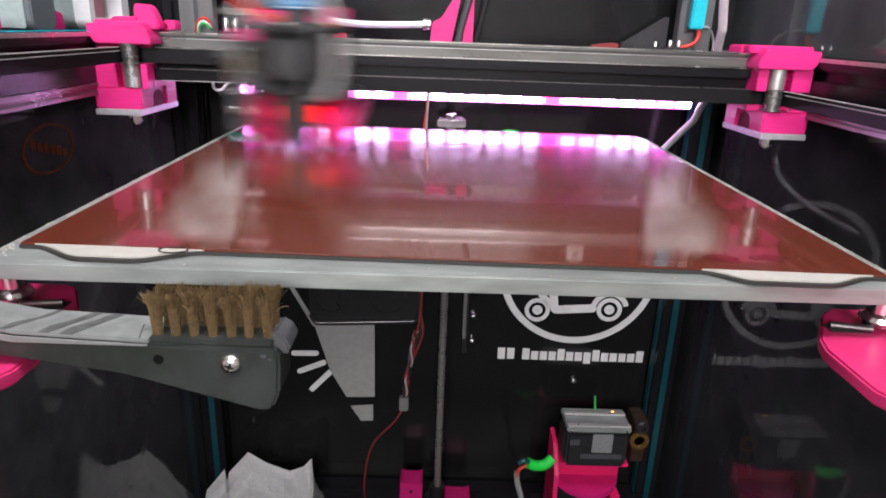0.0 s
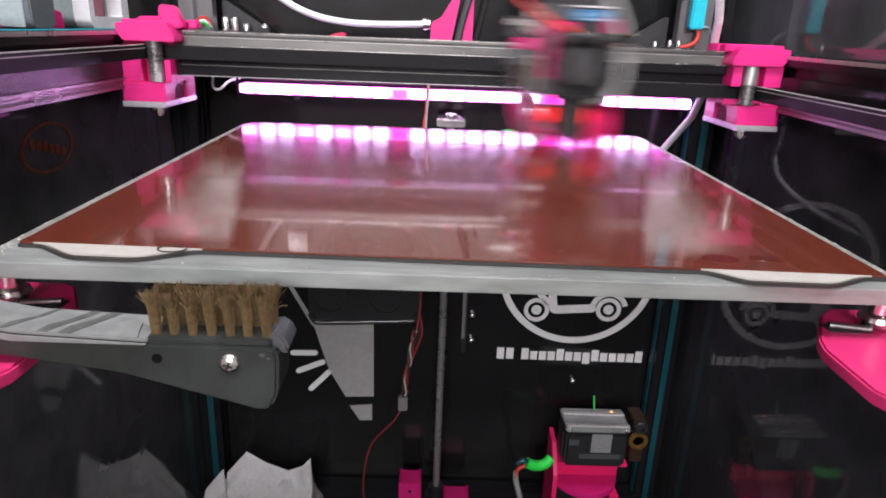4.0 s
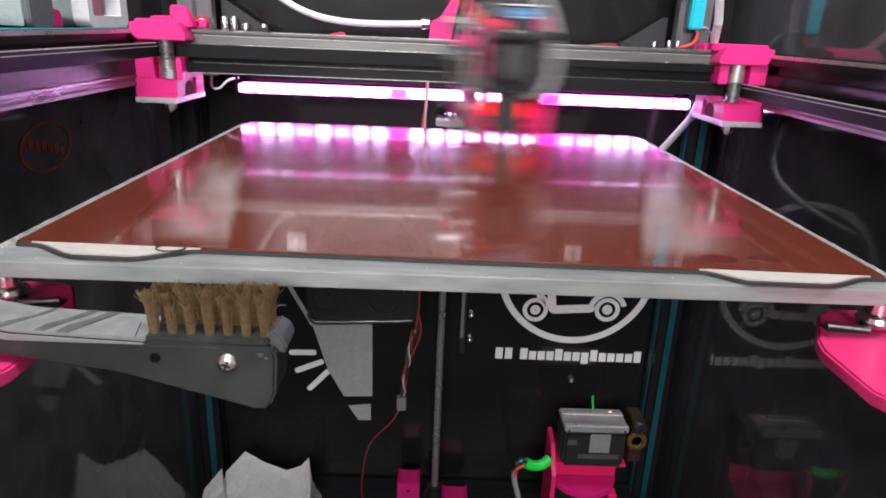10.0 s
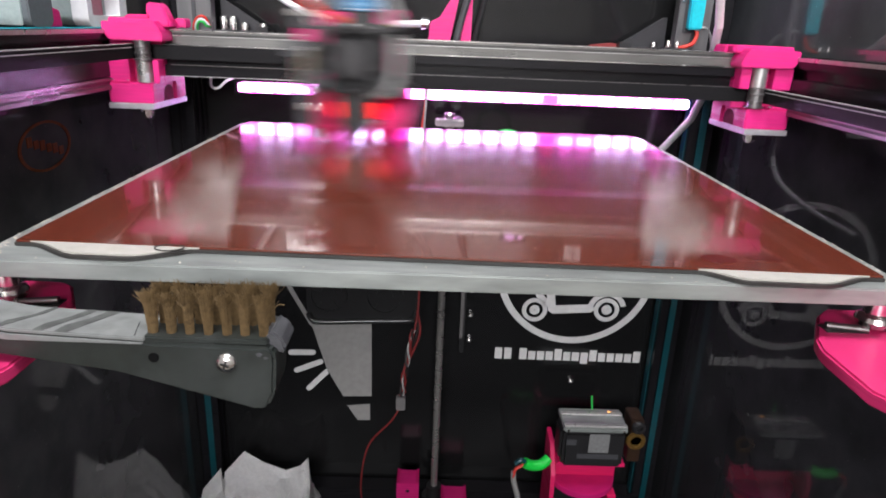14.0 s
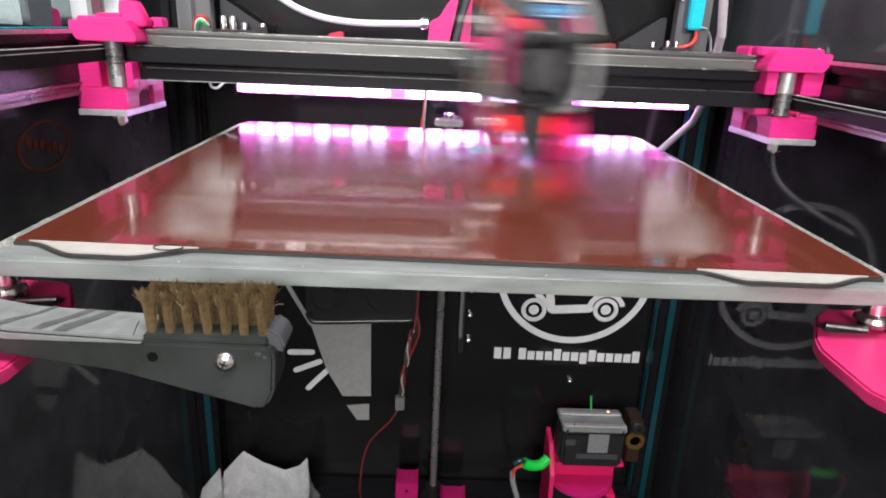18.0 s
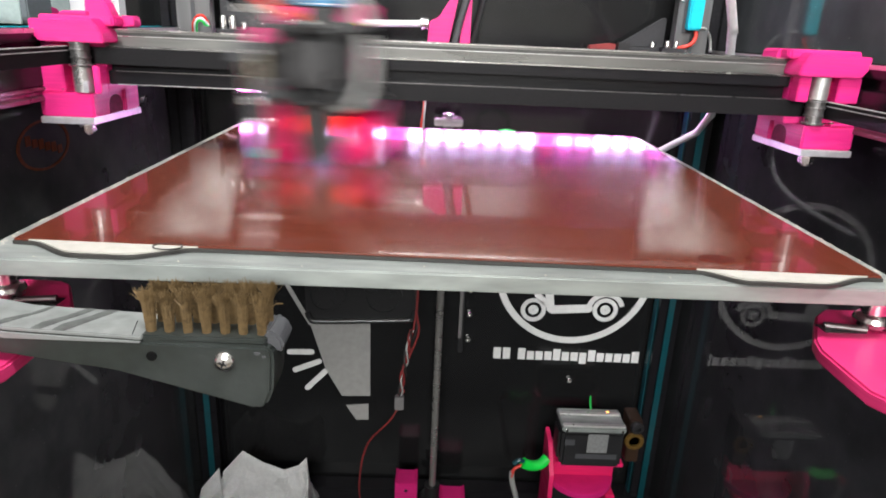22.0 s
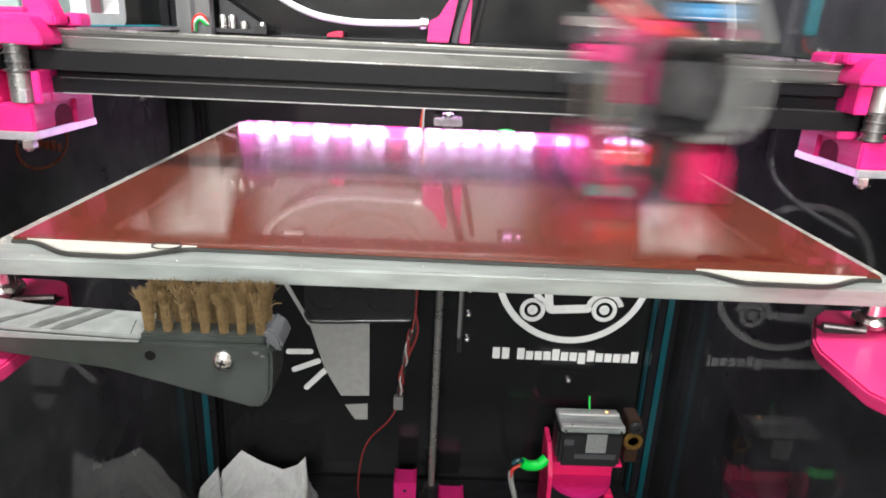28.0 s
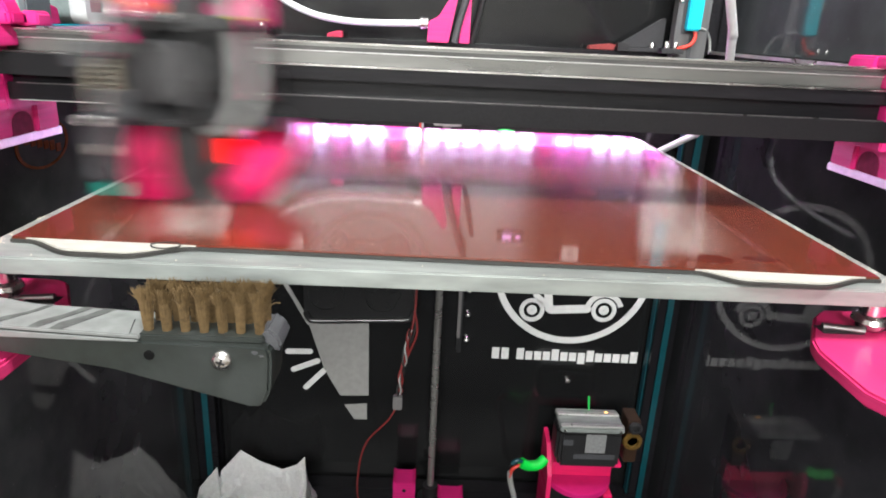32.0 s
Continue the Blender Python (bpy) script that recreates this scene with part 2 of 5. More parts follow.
def prism(outline, axis, d0, d1, bevel=0.0, bm=None):
    """A flat outline extruded along an axis. Outline pairs are (y, z), (x, z) or (x, y)."""
    b = bmesh.new()

    def at(p, d):
        return {"x": (d, p[0], p[1]), "y": (p[0], d, p[1]), "z": (p[0], p[1], d)}[axis]

    lo = [b.verts.new(at(p, d0)) for p in outline]
    hi = [b.verts.new(at(p, d1)) for p in outline]
    n = len(outline)
    b.faces.new(lo[::-1])
    b.faces.new(hi)
    for i in range(n):
        b.faces.new((lo[i], lo[(i + 1) % n], hi[(i + 1) % n], hi[i]))
    if bevel:
        bmesh.ops.recalc_face_normals(b, faces=b.faces)
        bmesh.ops.bevel(b, geom=list(b.edges), offset=bevel, segments=2, affect="EDGES", clamp_overlap=True)
    return merge(bm, b)


def spline(pts, steps=8):
    pts = [Vector(p) for p in pts]
    out = []
    for i in range(len(pts) - 1):
        p0, p1, p2, p3 = pts[max(i - 1, 0)], pts[i], pts[i + 1], pts[min(i + 2, len(pts) - 1)]
        for k in range(steps):
            t = k / steps
            out.append(0.5 * (2 * p1 + (p2 - p0) * t + (2 * p0 - 5 * p1 + 4 * p2 - p3) * t * t + (3 * p1 - p0 - 3 * p2 + p3) * t ** 3))
    return out + [pts[-1]]


def sweep(pts, r, n=10, bm=None, steps=8):
    """A round cable along a smooth line through pts."""
    b = bmesh.new()
    line = spline(pts, steps)
    rings, up = [], Vector((0.31, 0.17, 0.93))
    for i, p in enumerate(line):
        d = (line[min(i + 1, len(line) - 1)] - line[max(i - 1, 0)]).normalized()
        side = d.cross(up).normalized()
        up = side.cross(d)
        rings.append([b.verts.new(p + r * (side * math.cos(2 * math.pi * k / n) + up * math.sin(2 * math.pi * k / n))) for k in range(n)])
    for a, c in zip(rings, rings[1:]):
        for k in range(n):
            b.faces.new((a[k], a[(k + 1) % n], c[(k + 1) % n], c[k]))
    b.faces.new(rings[0][::-1])
    b.faces.new(rings[-1])
    return merge(bm, b)


def ring_flat(cx, cz, y, r, w, thick, n=64, a0=0.0, a1=360.0, bm=None):
    """A flat ring or arc of width w on a wall that faces -y."""
    b = bmesh.new()
    rows = []
    steps = max(4, int(n * abs(a1 - a0) / 360))
    for i in range(steps + 1):
        a = radians(a0 + (a1 - a0) * i / steps)
        c, s = math.cos(a), math.sin(a)
        rows.append([b.verts.new((cx + q * c, yy, cz + q * s)) for q in (r - w / 2, r + w / 2) for yy in (y, y - thick)])
    for p, q in zip(rows, rows[1:]):
        for i, j in ((0, 1), (1, 3), (3, 2), (2, 0)):
            b.faces.new((p[i], p[j], q[j], q[i]))
    if a1 - a0 < 359.9:
        for p in (rows[0], rows[-1]):
            b.faces.new((p[0], p[1], p[3], p[2]))
    return merge(bm, b)


def bar_flat(x0, z0, x1, z1, w, y, thick, bm=None):
    """A straight bar with round ends from one point of a wall to another."""
    d = Vector((x1 - x0, z1 - z0)).normalized()
    s = Vector((-d.y, d.x)) * w / 2
    out = []
    for i in range(9):
        a = math.pi / 2 + math.pi * i / 8
        out.append((x0 + (d.x * math.cos(a) - d.y * math.sin(a)) * w / 2, z0 + (d.y * math.cos(a) + d.x * math.sin(a)) * w / 2))
    for i in range(9):
        a = -math.pi / 2 + math.pi * i / 8
        out.append((x1 + (d.x * math.cos(a) - d.y * math.sin(a)) * w / 2, z1 + (d.y * math.cos(a) + d.x * math.sin(a)) * w / 2))
    return prism(out, "y", y - thick, y, bm=bm)


def bolt(x, y, z, axis, r, h, parent=None, name="bolt"):
    """A socket-head bolt that stands out along an axis."""
    b = lathe((x, y, z), axis, [(r, 0), (r, h * 0.85), (r * 0.85, h), (r * 0.5, h), (r * 0.45, h * 0.4), (0.0001, h * 0.4)], 16)
    return part(name, b, STEEL, parent, "steel socket-head bolt") if parent else b


# ---- the room round the printer ----
tagged(new("room_floor", mesh_of("room_floor", box(-2.5, 2.5, -2.6, 2.0, -1.2, -1.15), ROOM_FLOOR)), "brown wooden floor of the room", "floor", kind="structure")
tagged(new("ceiling", mesh_of("ceiling", box(-2.5, 2.5, -2.6, 2.0, 1.85, 1.95), ROOM_WALL)), "white painted room ceiling", "ceiling", kind="structure")
for nm, b in (("wall_north", (-2.5, 2.5, 2.0, 2.1, -1.15, 1.85)), ("wall_south", (-2.5, -0.95, -2.7, -2.6, -1.15, 1.85)), ("wall_south", (0.55, 2.5, -2.7, -2.6, -1.15, 1.85)),
              ("wall_south", (-0.95, 0.55, -2.7, -2.6, -1.15, 0.5)), ("wall_south", (-0.95, 0.55, -2.7, -2.6, 1.4, 1.85)),
              ("wall_east", (2.5, 2.6, -2.6, 2.0, -1.15, 1.85)), ("wall_west", (-2.6, -2.5, -2.6, 2.0, -1.15, 1.85))):
    tagged(new(nm, mesh_of(nm, box(*b), ROOM_WALL)), "plain painted room wall", "wall", kind="structure")
win = thing("window_1", -0.2, -2.65, 0.5, "white framed room window", "window", kind="structure")
for b in ((-0.95, 0.55, 0.5, 0.54), (-0.95, 0.55, 1.36, 1.4), (-0.95, -0.91, 0.54, 1.36), (0.51, 0.55, 0.54, 1.36)):
    part("window_frame", box(b[0], b[1], -2.69, -2.64, b[2], b[3], 0.004), LIGHT_GREY, win)
lamp = thing("ceiling_light", 0.1, -0.55, 1.85, "flat white ceiling light panel, switched on", "lamp")
part("frame", box(-0.55, 0.75, -0.85, -0.25, 1.8, 1.85, 0.005), LIGHT_GREY, lamp)
part("diffuser", box(-0.52, 0.72, -0.82, -0.28, 1.79, 1.8, 0.002), LAMP_GLOW, lamp, "glowing white diffuser")
table = thing("work_table", 0.0, 0.1, -1.15, "sturdy grey table under the printer", "table")
part("tabletop", box(-0.6, 0.6, -0.35, 0.7, -0.46, -0.42, 0.004), MID_GREY, table)
for sx in (-0.55, 0.55):
    for sy in (-0.3, 0.65):
        part("leg", box(sx - 0.03, sx + 0.03, sy - 0.03, sy + 0.03, -1.15, -0.46, 0.003), MID_GREY, table)


# ---- printer housing ----
XR, XL, YB = 0.2465, -0.2365, 0.40
ZF = -0.41
solo("floor", box(XL - 0.02, XR + 0.02, -0.12, YB + 0.02, ZF - 0.01, ZF), BASE_PANEL, "black base panel of the printer", "panel", "structure")
solo("wall_back", box(XL - 0.25, XR + 0.25, YB, YB + 0.006, ZF, 0.32), BACK_PANEL, "black satin back panel of the printer", "panel", "structure")
solo("wall_right", box(XR, XR + 0.005, -0.12, YB, ZF, 0.0655), BLACK_PANEL, "glossy black side panel that mirrors the inside", "panel", "structure")
# Side panel split here so that its upper part carries the painted haze.
solo("hood_right", box(XR, XR + 0.005, -0.12, YB, 0.0665, 0.16), HAZED_PANEL, "glossy black panel above the side beam, dust specks and haze painted in", "panel", "structure")
# Added out of view: cuts room light and keeps the back panel's reflections dark.
solo("wall_front", box(XL - 0.02, XR + 0.02, -0.130, -0.125, ZF, -0.18), BACK_PANEL, "unseen black front panel, added to darken the inside", "panel", "structure")
solo("wall_left", box(XL - 0.005, XL, -0.12, YB, ZF, 0.03), LEFT_PANEL, "glossy black side panel of the printer", "panel", "structure")


def extrusion(x, y, z0, z1, w=0.02):
    """Outline of a slotted square bar, standing upright."""
    h, s, d = w / 2, 0.003, 0.005
    out = []
    for k in range(4):
        c, n = math.cos(k * math.pi / 2), math.sin(k * math.pi / 2)
        for px, py in ((h, -h), (h, -s), (h - d, -s), (h - d, s), (h, s)):
            out.append((x + px * c - py * n, y + px * n + py * c))
    return out


def post(name, x, y, z0, z1, label, top, covers):
    ob = thing(name, x, y, z0, label, "frame post", "frame posts")
    profile = part("profile", prism(extrusion(x, y, z0, z1), "z", z0, z1, 0.0004), ANODIZED, ob)
    part("slot_cover", box(x - 0.0022, x + 0.0038, y - 0.0112, y - 0.0101, z0, top, 0.0003), TEAL, profile, "teal slot cover strip")
    sx = -1 if x > 0 else 1
    if covers > 1:
        part("slot_cover", box(min(x + sx * 0.0101, x + sx * 0.0112), max(x + sx * 0.0101, x + sx * 0.0112), y - 0.0046, y + 0.0046, z0, top, 0.0003), TEAL, profile, "teal slot cover strip")
    return ob


post("frame_post", 0.2285, 0.388, ZF, 0.3, "black slotted aluminium post with teal slot covers at the back", 0.03, 2)
post("frame_post", -0.2255, 0.388, ZF, 0.3, "black slotted aluminium post with a short teal slot cover", -0.24, 1)


def side_beam(s, x, label):
    ob = thing("side_beam", x, 0.13, 0.031, label, "frame beam", "side beams")
    out = [(x - 0.010, 0.066), (x - 0.003, 0.066), (x - 0.003, 0.061), (x + 0.003, 0.061), (x + 0.003, 0.066), (x + 0.010, 0.066)]
    inner = [(0.010, 0.0592), (0.0055, 0.0592), (0.0055, 0.0528), (0.010, 0.0528), (0.010, 0.0372), (-0.010, 0.0372)]
    out = out + ([(x + a, z) for a, z in inner] if s < 0 else [(x + 0.010, 0.0372), (x - 0.010, 0.0372)] + [(x - a, z) for a, z in reversed(inner[:4])])
    profile = part("profile", prism(out, "y", -0.15, 0.378, 0.0006), ANODIZED, ob)
    part("slot_cover", box(x - 0.0028, x + 0.0028, -0.15, 0.378, 0.0612, 0.0664, 0.0003), TEAL if s < 0 else ANODIZED, profile, "flat slot cover strip")
    xi = x - s * 0.0045
    low = [(-0.006, 0.0295), (0.006, 0.0295), (0.006, 0.0318), (0.0048, 0.0326), (0.0048, 0.0340), (0.006, 0.0348), (0.006, 0.0368), (-0.006, 0.0368), (-0.006, 0.0348), (-0.0048, 0.0340), (-0.0048, 0.0326), (-0.006, 0.0318)]
    part("rail", prism([(xi + a, z) for a, z in low], "y", -0.15, 0.378, 0.0003), SIDE_RAIL, ob, "ground steel linear rail below the profile")
    # Bright strip painting the highlight along the beam's upper bevel.
    part("edge_strip", box(min(x - s * 0.0102, x - s * 0.0108), max(x - s * 0.0102, x - s * 0.0108), -0.15, 0.378, 0.0640, 0.0664, 0.0002), SATIN_STEEL, profile, "bevel highlight put in as a bright steel strip")
    return ob


side_beam(-1, -0.2255, "black slotted side beam carrying a steel linear rail")
side_beam(1, 0.2345, "black slotted side beam carrying a steel linear rail, beside the mirror panel")

back_beam = thing("back_beam", 0.005, 0.388, 0.043, "black slotted cross beam along the back panel", "frame beam")
part("profile", prism([(0.378, 0.043), (0.398, 0.043), (0.398, 0.063), (0.391, 0.063), (0.391, 0.058), (0.385, 0.058), (0.385, 0.063), (0.378, 0.063), (0.378, 0.056), (0.383, 0.056), (0.383, 0.050), (0.378, 0.050)], "x", -0.2155, 0.2255, 0.0004), ANODIZED, back_beam)
lower_beam = thing("lower_cross_beam", 0.005, 0.388, -0.40, "black lower cross beam above the base panel", "frame beam")
part("profile", box(-0.2155, 0.2255, 0.378, 0.398, ZF + 0.002, ZF + 0.018, 0.001), ANODIZED, lower_beam)

# light strip under the back beam
strip = thing("led_strip", 0.02, 0.385, 0.02, "bright white and magenta LED strip along the back", "LED strip")
part("backing", box(-0.178, 0.222, 0.3872, 0.389, 0.0160, 0.0240, 0.0004), MID_GREY, strip)
# The cover's own glow imitates bloom between the LEDs.
part("gel_cover", box(-0.1745, 0.2145, 0.3795, 0.3870, 0.0155, 0.0245, 0.0015), DIFFUSER, strip, "gel cover glowing to fill the bloom between LEDs")
led_bm = box(-0.0058, 0.0058, -0.0006, 0.0006, -0.0034, 0.0034, 0.0005)
led_mesh = {c: mesh_of("led", led_bm.copy(), m) for c, m in (("w", LED_WHITE), ("r", LED_ROSE), ("p", LED_PINK))}
for k in range(24):
    d = new("led", led_mesh["rwwrwrwwpwwwwwwwprrwwwrw"[k]])
    d.parent = strip
    d.location = Vector((-0.170 + 0.01645 * k, 0.3788, 0.020)) - BASE[strip.name]
part("hanger", box(-0.179, -0.1765, 0.378, 0.398, 0.0135, 0.043, 0.0003), ANODIZED, strip)
part("hanger", box(0.222, 0.2245, 0.378, 0.398, 0.0135, 0.043, 0.0003), ANODIZED, strip)
hook = thing("cable_loop", -0.19, 0.37, 0.02, "thin clear cable loop beside the light strip", "cable")
part("loop", sweep([(-0.1765, 0.382, 0.028), (-0.183, 0.374, 0.026), (-0.190, 0.37, 0.0195), (-0.196, 0.371, 0.021), (-0.197, 0.376, 0.03), (-0.195, 0.38, 0.045)], 0.0011), TUBE, hook)


# ---- decals on the panels ----
def emblem(name, cx, cz, r, wheels, label, with_name, paint):
    """A ring with a small two-wheeled vehicle, and bars where its name stands."""
    y, th = YB - 0.0004, 0.0006
    ob = thing(name, cx, YB, cz, label, "decal")
    part("ring", ring_flat(cx, cz, y, r - 0.0008, 0.0066, th), paint, ob)
    k = r / 0.0755
    for wx, wz in wheels:
        wheel = part("wheel", ring_flat(wx, wz, y, 0.0105 * k, 0.0042 * k, th, 40), paint, ob)
        part("hub", ring_flat(wx, wz, y, 0.0028 * k, 0.0045 * k, th, 20), paint, wheel)
    (x0, z0), (x1, z1) = wheels
    part("footboard", bar_flat(x0 + 0.019 * k, z0 + 0.001 * k, x1 - 0.017 * k, z1 + 0.001 * k, 0.0085 * k, y, th), paint, ob)
    part("fork", bar_flat(x0 + 0.003 * k, z0 + 0.016 * k, x0 + 0.019 * k, z0 + 0.002 * k, 0.006 * k, y, th), paint, ob)
    part("shield", bar_flat(x0 + 0.017 * k, z0 + 0.002 * k, x0 + 0.010 * k, z0 + 0.048 * k, 0.008 * k, y - 0.0002, th), paint, ob)
    part("fender", ring_flat(x1, z1, y, 0.0168 * k, 0.0052 * k, th, 40, 15, 165), paint, ob)
    part("saddle", bar_flat(x1 - 0.018 * k, z1 + 0.022 * k, x1 + 0.008 * k, z1 + 0.024 * k, 0.013 * k, y, th), paint, ob)
    if with_name:
        # the name is left as a row of plain bars, tall and short
        for x0, step, shape in ((0.0633, 0.0096, "TT"), (0.0885, 0.00898, "TsssTsspTssssT")):
            for k, c in enumerate(shape):
                bottom = -0.2462 if c == "p" else -0.2432
                top = -0.2308 if c == "T" else -0.2338
                part("name_bar", box(x0 + step * k, x0 + step * k + 0.0074, y - th, y, bottom, top), paint, ob)
    return ob


emblem("emblem_decal", 0.138, -0.1453, 0.0755, [(0.0999, -0.1878), (0.1718, -0.1854)], "white round scooter emblem with a line of bars on black panel", True, WHITE_DECAL)
# Upper emblem in grey: its dimmer light is put into the paint.
emblem("emblem_decal", -0.062, 0.157, 0.058, [(-0.092, 0.128), (-0.036, 0.128)], "round scooter emblem high on the back panel, white dimmed to grey paint", False, GREY_DECAL)

rays = thing("ray_decal", -0.1, YB, -0.24, "grey pointed decal with three white rays on the back panel", "decal")
yd, th = YB - 0.0004, 0.0006
part("field", prism([(-0.1231, -0.2099), (-0.0624, -0.2076), (-0.0621, -0.2919), (-0.0915, -0.293), (-0.108, -0.262)], "y", yd - th, yd), GREY_DECAL, rays)
part("field_tip", prism([(-0.0875, -0.3037), (-0.0638, -0.3015), (-0.0637, -0.3208), (-0.0768, -0.3212)], "y", yd - th, yd), GREY_DECAL, rays)
part("edge_line", bar_flat(-0.155, -0.150, -0.1225, -0.2110, 0.0042, yd - 0.0001, th), GREY_DECAL, rays)
for a in ((-0.1442, -0.2436, -0.1220, -0.2430), (-0.139, -0.2640, -0.1145, -0.2535), (-0.1270, -0.2845, -0.1082, -0.2645)):
    part("ray", bar_flat(*a, 0.0058, yd, th), WHITE_DECAL, rays)

seal = thing("seal_decal", XL, 0.196, 0.0, "faint dull orange oval sticker on the black side panel", "sticker")
bm = bmesh.new()
rows = []
for i in range(49):
    a = 2 * math.pi * i / 48
    rows.append([bm.verts.new((XL + d, 0.190 + r * 1.85 * math.cos(a), r * math.sin(a))) for r in (0.0132, 0.0147) for d in (0.0002, 0.0006)])
for p, q in zip(rows, rows[1:]):
    for i, j in ((0, 1), (1, 3), (3, 2), (2, 0)):
        bm.faces.new((p[i], p[j], q[j], q[i]))
part("ring", bm, ORANGE_DECAL, seal)
bm = None
for k in range(6):
    zk = 0.0045 - 0.0018 * k
    bm = box(XL + 0.0002, XL + 0.0006, 0.172 + 0.0062 * k, 0.1768 + 0.0062 * k, zk - 0.0028, zk + 0.0030 - (0.001 if k % 2 else 0), bm=bm)
part("bars", bm, ORANGE_DECAL, seal)


# ---- heated bed ----
bed = thing("print_bed", 0.0, 0.155, -0.006, "aluminium heated bed with a reddish brown build sheet", "print bed")
part("aluminium_plate", box(-0.155, 0.155, 0.0, 0.31, -0.006, 0.0, 0.0005), ALU, bed, "milled aluminium plate with bright edges")


def ease(a, b, x):
    u = min(1.0, max(0.0, (x - a) / (b - a)))
    return u * u * (3 - 2 * u)


def front_edge(x):
    """Front edge of the brown sheet, slanted to fit the camera's view."""
    return 0.0105 - 0.023 * x


def tab_depth(x):
    if x < 0:
        return 0.0098 * ease(-0.1425, -0.122, x) * (1 - ease(-0.106, -0.085, x))
    return 0.0080 * ease(0.0845, 0.099, x) * (1 - ease(0.1225, 0.1425, x))


def fine(x0, x1, n):
    return [x0 + (x1 - x0) * i / n for i in range(n + 1)]


part("magnet_sheet", prism([(x, front_edge(x) - tab_depth(x) - 0.0004 - 0.0008 * min(1.0, tab_depth(x) / 0.002)) for x in fine(-0.1478, 0.1478, 120)] + [(0.1478, 0.306), (-0.1478, 0.306)], "z", 0.0002, 0.0014), MAGNET, bed, "black magnetic sheet showing as a dark curved edge")
sheet = part("build_sheet", prism([(-0.1475, front_edge(-0.1475)), (0.1475, front_edge(0.1475)), (0.1475, 0.3055), (-0.1475, 0.3055)], "z", 0.0014, 0.0022, 0.0002), SHEET, bed, "glossy reddish brown build sheet")
for x0, x1 in ((-0.1425, -0.085), (0.0845, 0.1425)):
    out = [(x, front_edge(x) - tab_depth(x)) for x in fine(x0, x1, 40)] + [(x, front_edge(x) - 0.00005) for x in (x1, x0)]
    part("sheet_tab", prism(out, "z", 0.0015, 0.0021), TAB, sheet, "bare cream tab of the sheet")
# dark oval marks on the sheet
for mx, my, rx, ry in ((0.0955, 0.0190, 0.0066, 0.0048), (0.1135, 0.0213, 0.0070, 0.0034)):
    part("glue_mark", prism([(mx + rx * math.cos(k * 0.5236), my + ry * math.sin(k * 0.5236)) for k in range(12)], "z", 0.0022, 0.00235), SHEET_MARK, sheet, "dark oval mark on the sheet")
# Pale film: dried glue, with the uprights' pale reflection painted in.
FILM = material("glue_and_sheen_film", (0.74, 0.68, 0.64), 0.3, spec=0.5, grain=0.2, grain_size=120)


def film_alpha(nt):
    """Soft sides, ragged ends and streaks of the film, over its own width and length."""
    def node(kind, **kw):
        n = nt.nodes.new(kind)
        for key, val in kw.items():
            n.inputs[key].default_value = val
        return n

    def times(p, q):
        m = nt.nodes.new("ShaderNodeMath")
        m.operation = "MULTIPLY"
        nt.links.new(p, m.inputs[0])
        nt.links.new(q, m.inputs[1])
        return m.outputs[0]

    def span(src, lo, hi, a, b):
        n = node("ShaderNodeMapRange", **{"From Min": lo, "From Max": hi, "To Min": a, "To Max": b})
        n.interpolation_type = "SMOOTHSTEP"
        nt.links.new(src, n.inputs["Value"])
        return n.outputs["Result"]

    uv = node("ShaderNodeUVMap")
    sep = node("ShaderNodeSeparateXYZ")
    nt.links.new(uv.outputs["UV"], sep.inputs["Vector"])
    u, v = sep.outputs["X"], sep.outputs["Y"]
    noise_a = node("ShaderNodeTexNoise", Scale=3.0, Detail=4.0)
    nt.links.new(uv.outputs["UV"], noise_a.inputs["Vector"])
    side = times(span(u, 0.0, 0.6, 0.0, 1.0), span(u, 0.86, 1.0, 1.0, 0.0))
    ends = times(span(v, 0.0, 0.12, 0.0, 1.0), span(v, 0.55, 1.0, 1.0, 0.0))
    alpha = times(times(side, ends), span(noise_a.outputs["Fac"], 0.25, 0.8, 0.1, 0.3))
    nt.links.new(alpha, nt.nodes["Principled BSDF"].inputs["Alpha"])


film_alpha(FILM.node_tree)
# Both bands are laid out to fit the camera's view of that reflection.
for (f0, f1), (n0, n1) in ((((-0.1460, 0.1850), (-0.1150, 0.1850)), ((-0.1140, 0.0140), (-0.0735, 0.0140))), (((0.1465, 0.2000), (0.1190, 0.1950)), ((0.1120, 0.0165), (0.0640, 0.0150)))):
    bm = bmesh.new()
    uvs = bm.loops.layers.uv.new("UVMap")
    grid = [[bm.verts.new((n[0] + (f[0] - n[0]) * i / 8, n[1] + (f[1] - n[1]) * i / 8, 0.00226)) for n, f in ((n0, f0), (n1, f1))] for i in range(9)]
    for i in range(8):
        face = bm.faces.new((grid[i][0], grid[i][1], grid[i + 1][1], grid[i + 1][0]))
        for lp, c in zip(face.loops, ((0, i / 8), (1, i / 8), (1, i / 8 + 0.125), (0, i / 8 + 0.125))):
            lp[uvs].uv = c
    part("glue_haze", bm, FILM, sheet, "thin pale film of dried glue and painted reflection")
bm = bmesh.new()
rows = []
for k in range(33):
    a = 2 * math.pi * k / 32
    rows.append([bm.verts.new((-0.0945 + 0.0050 * r * math.cos(a), 0.0108 + 0.0034 * r * math.sin(a), z)) for r in (0.9, 1.0) for z in (0.0021, 0.0025)])
for p, q in zip(rows, rows[1:]):
    for i, j in ((0, 1), (1, 3), (3, 2), (2, 0)):
        bm.faces.new((p[i], p[j], q[j], q[i]))
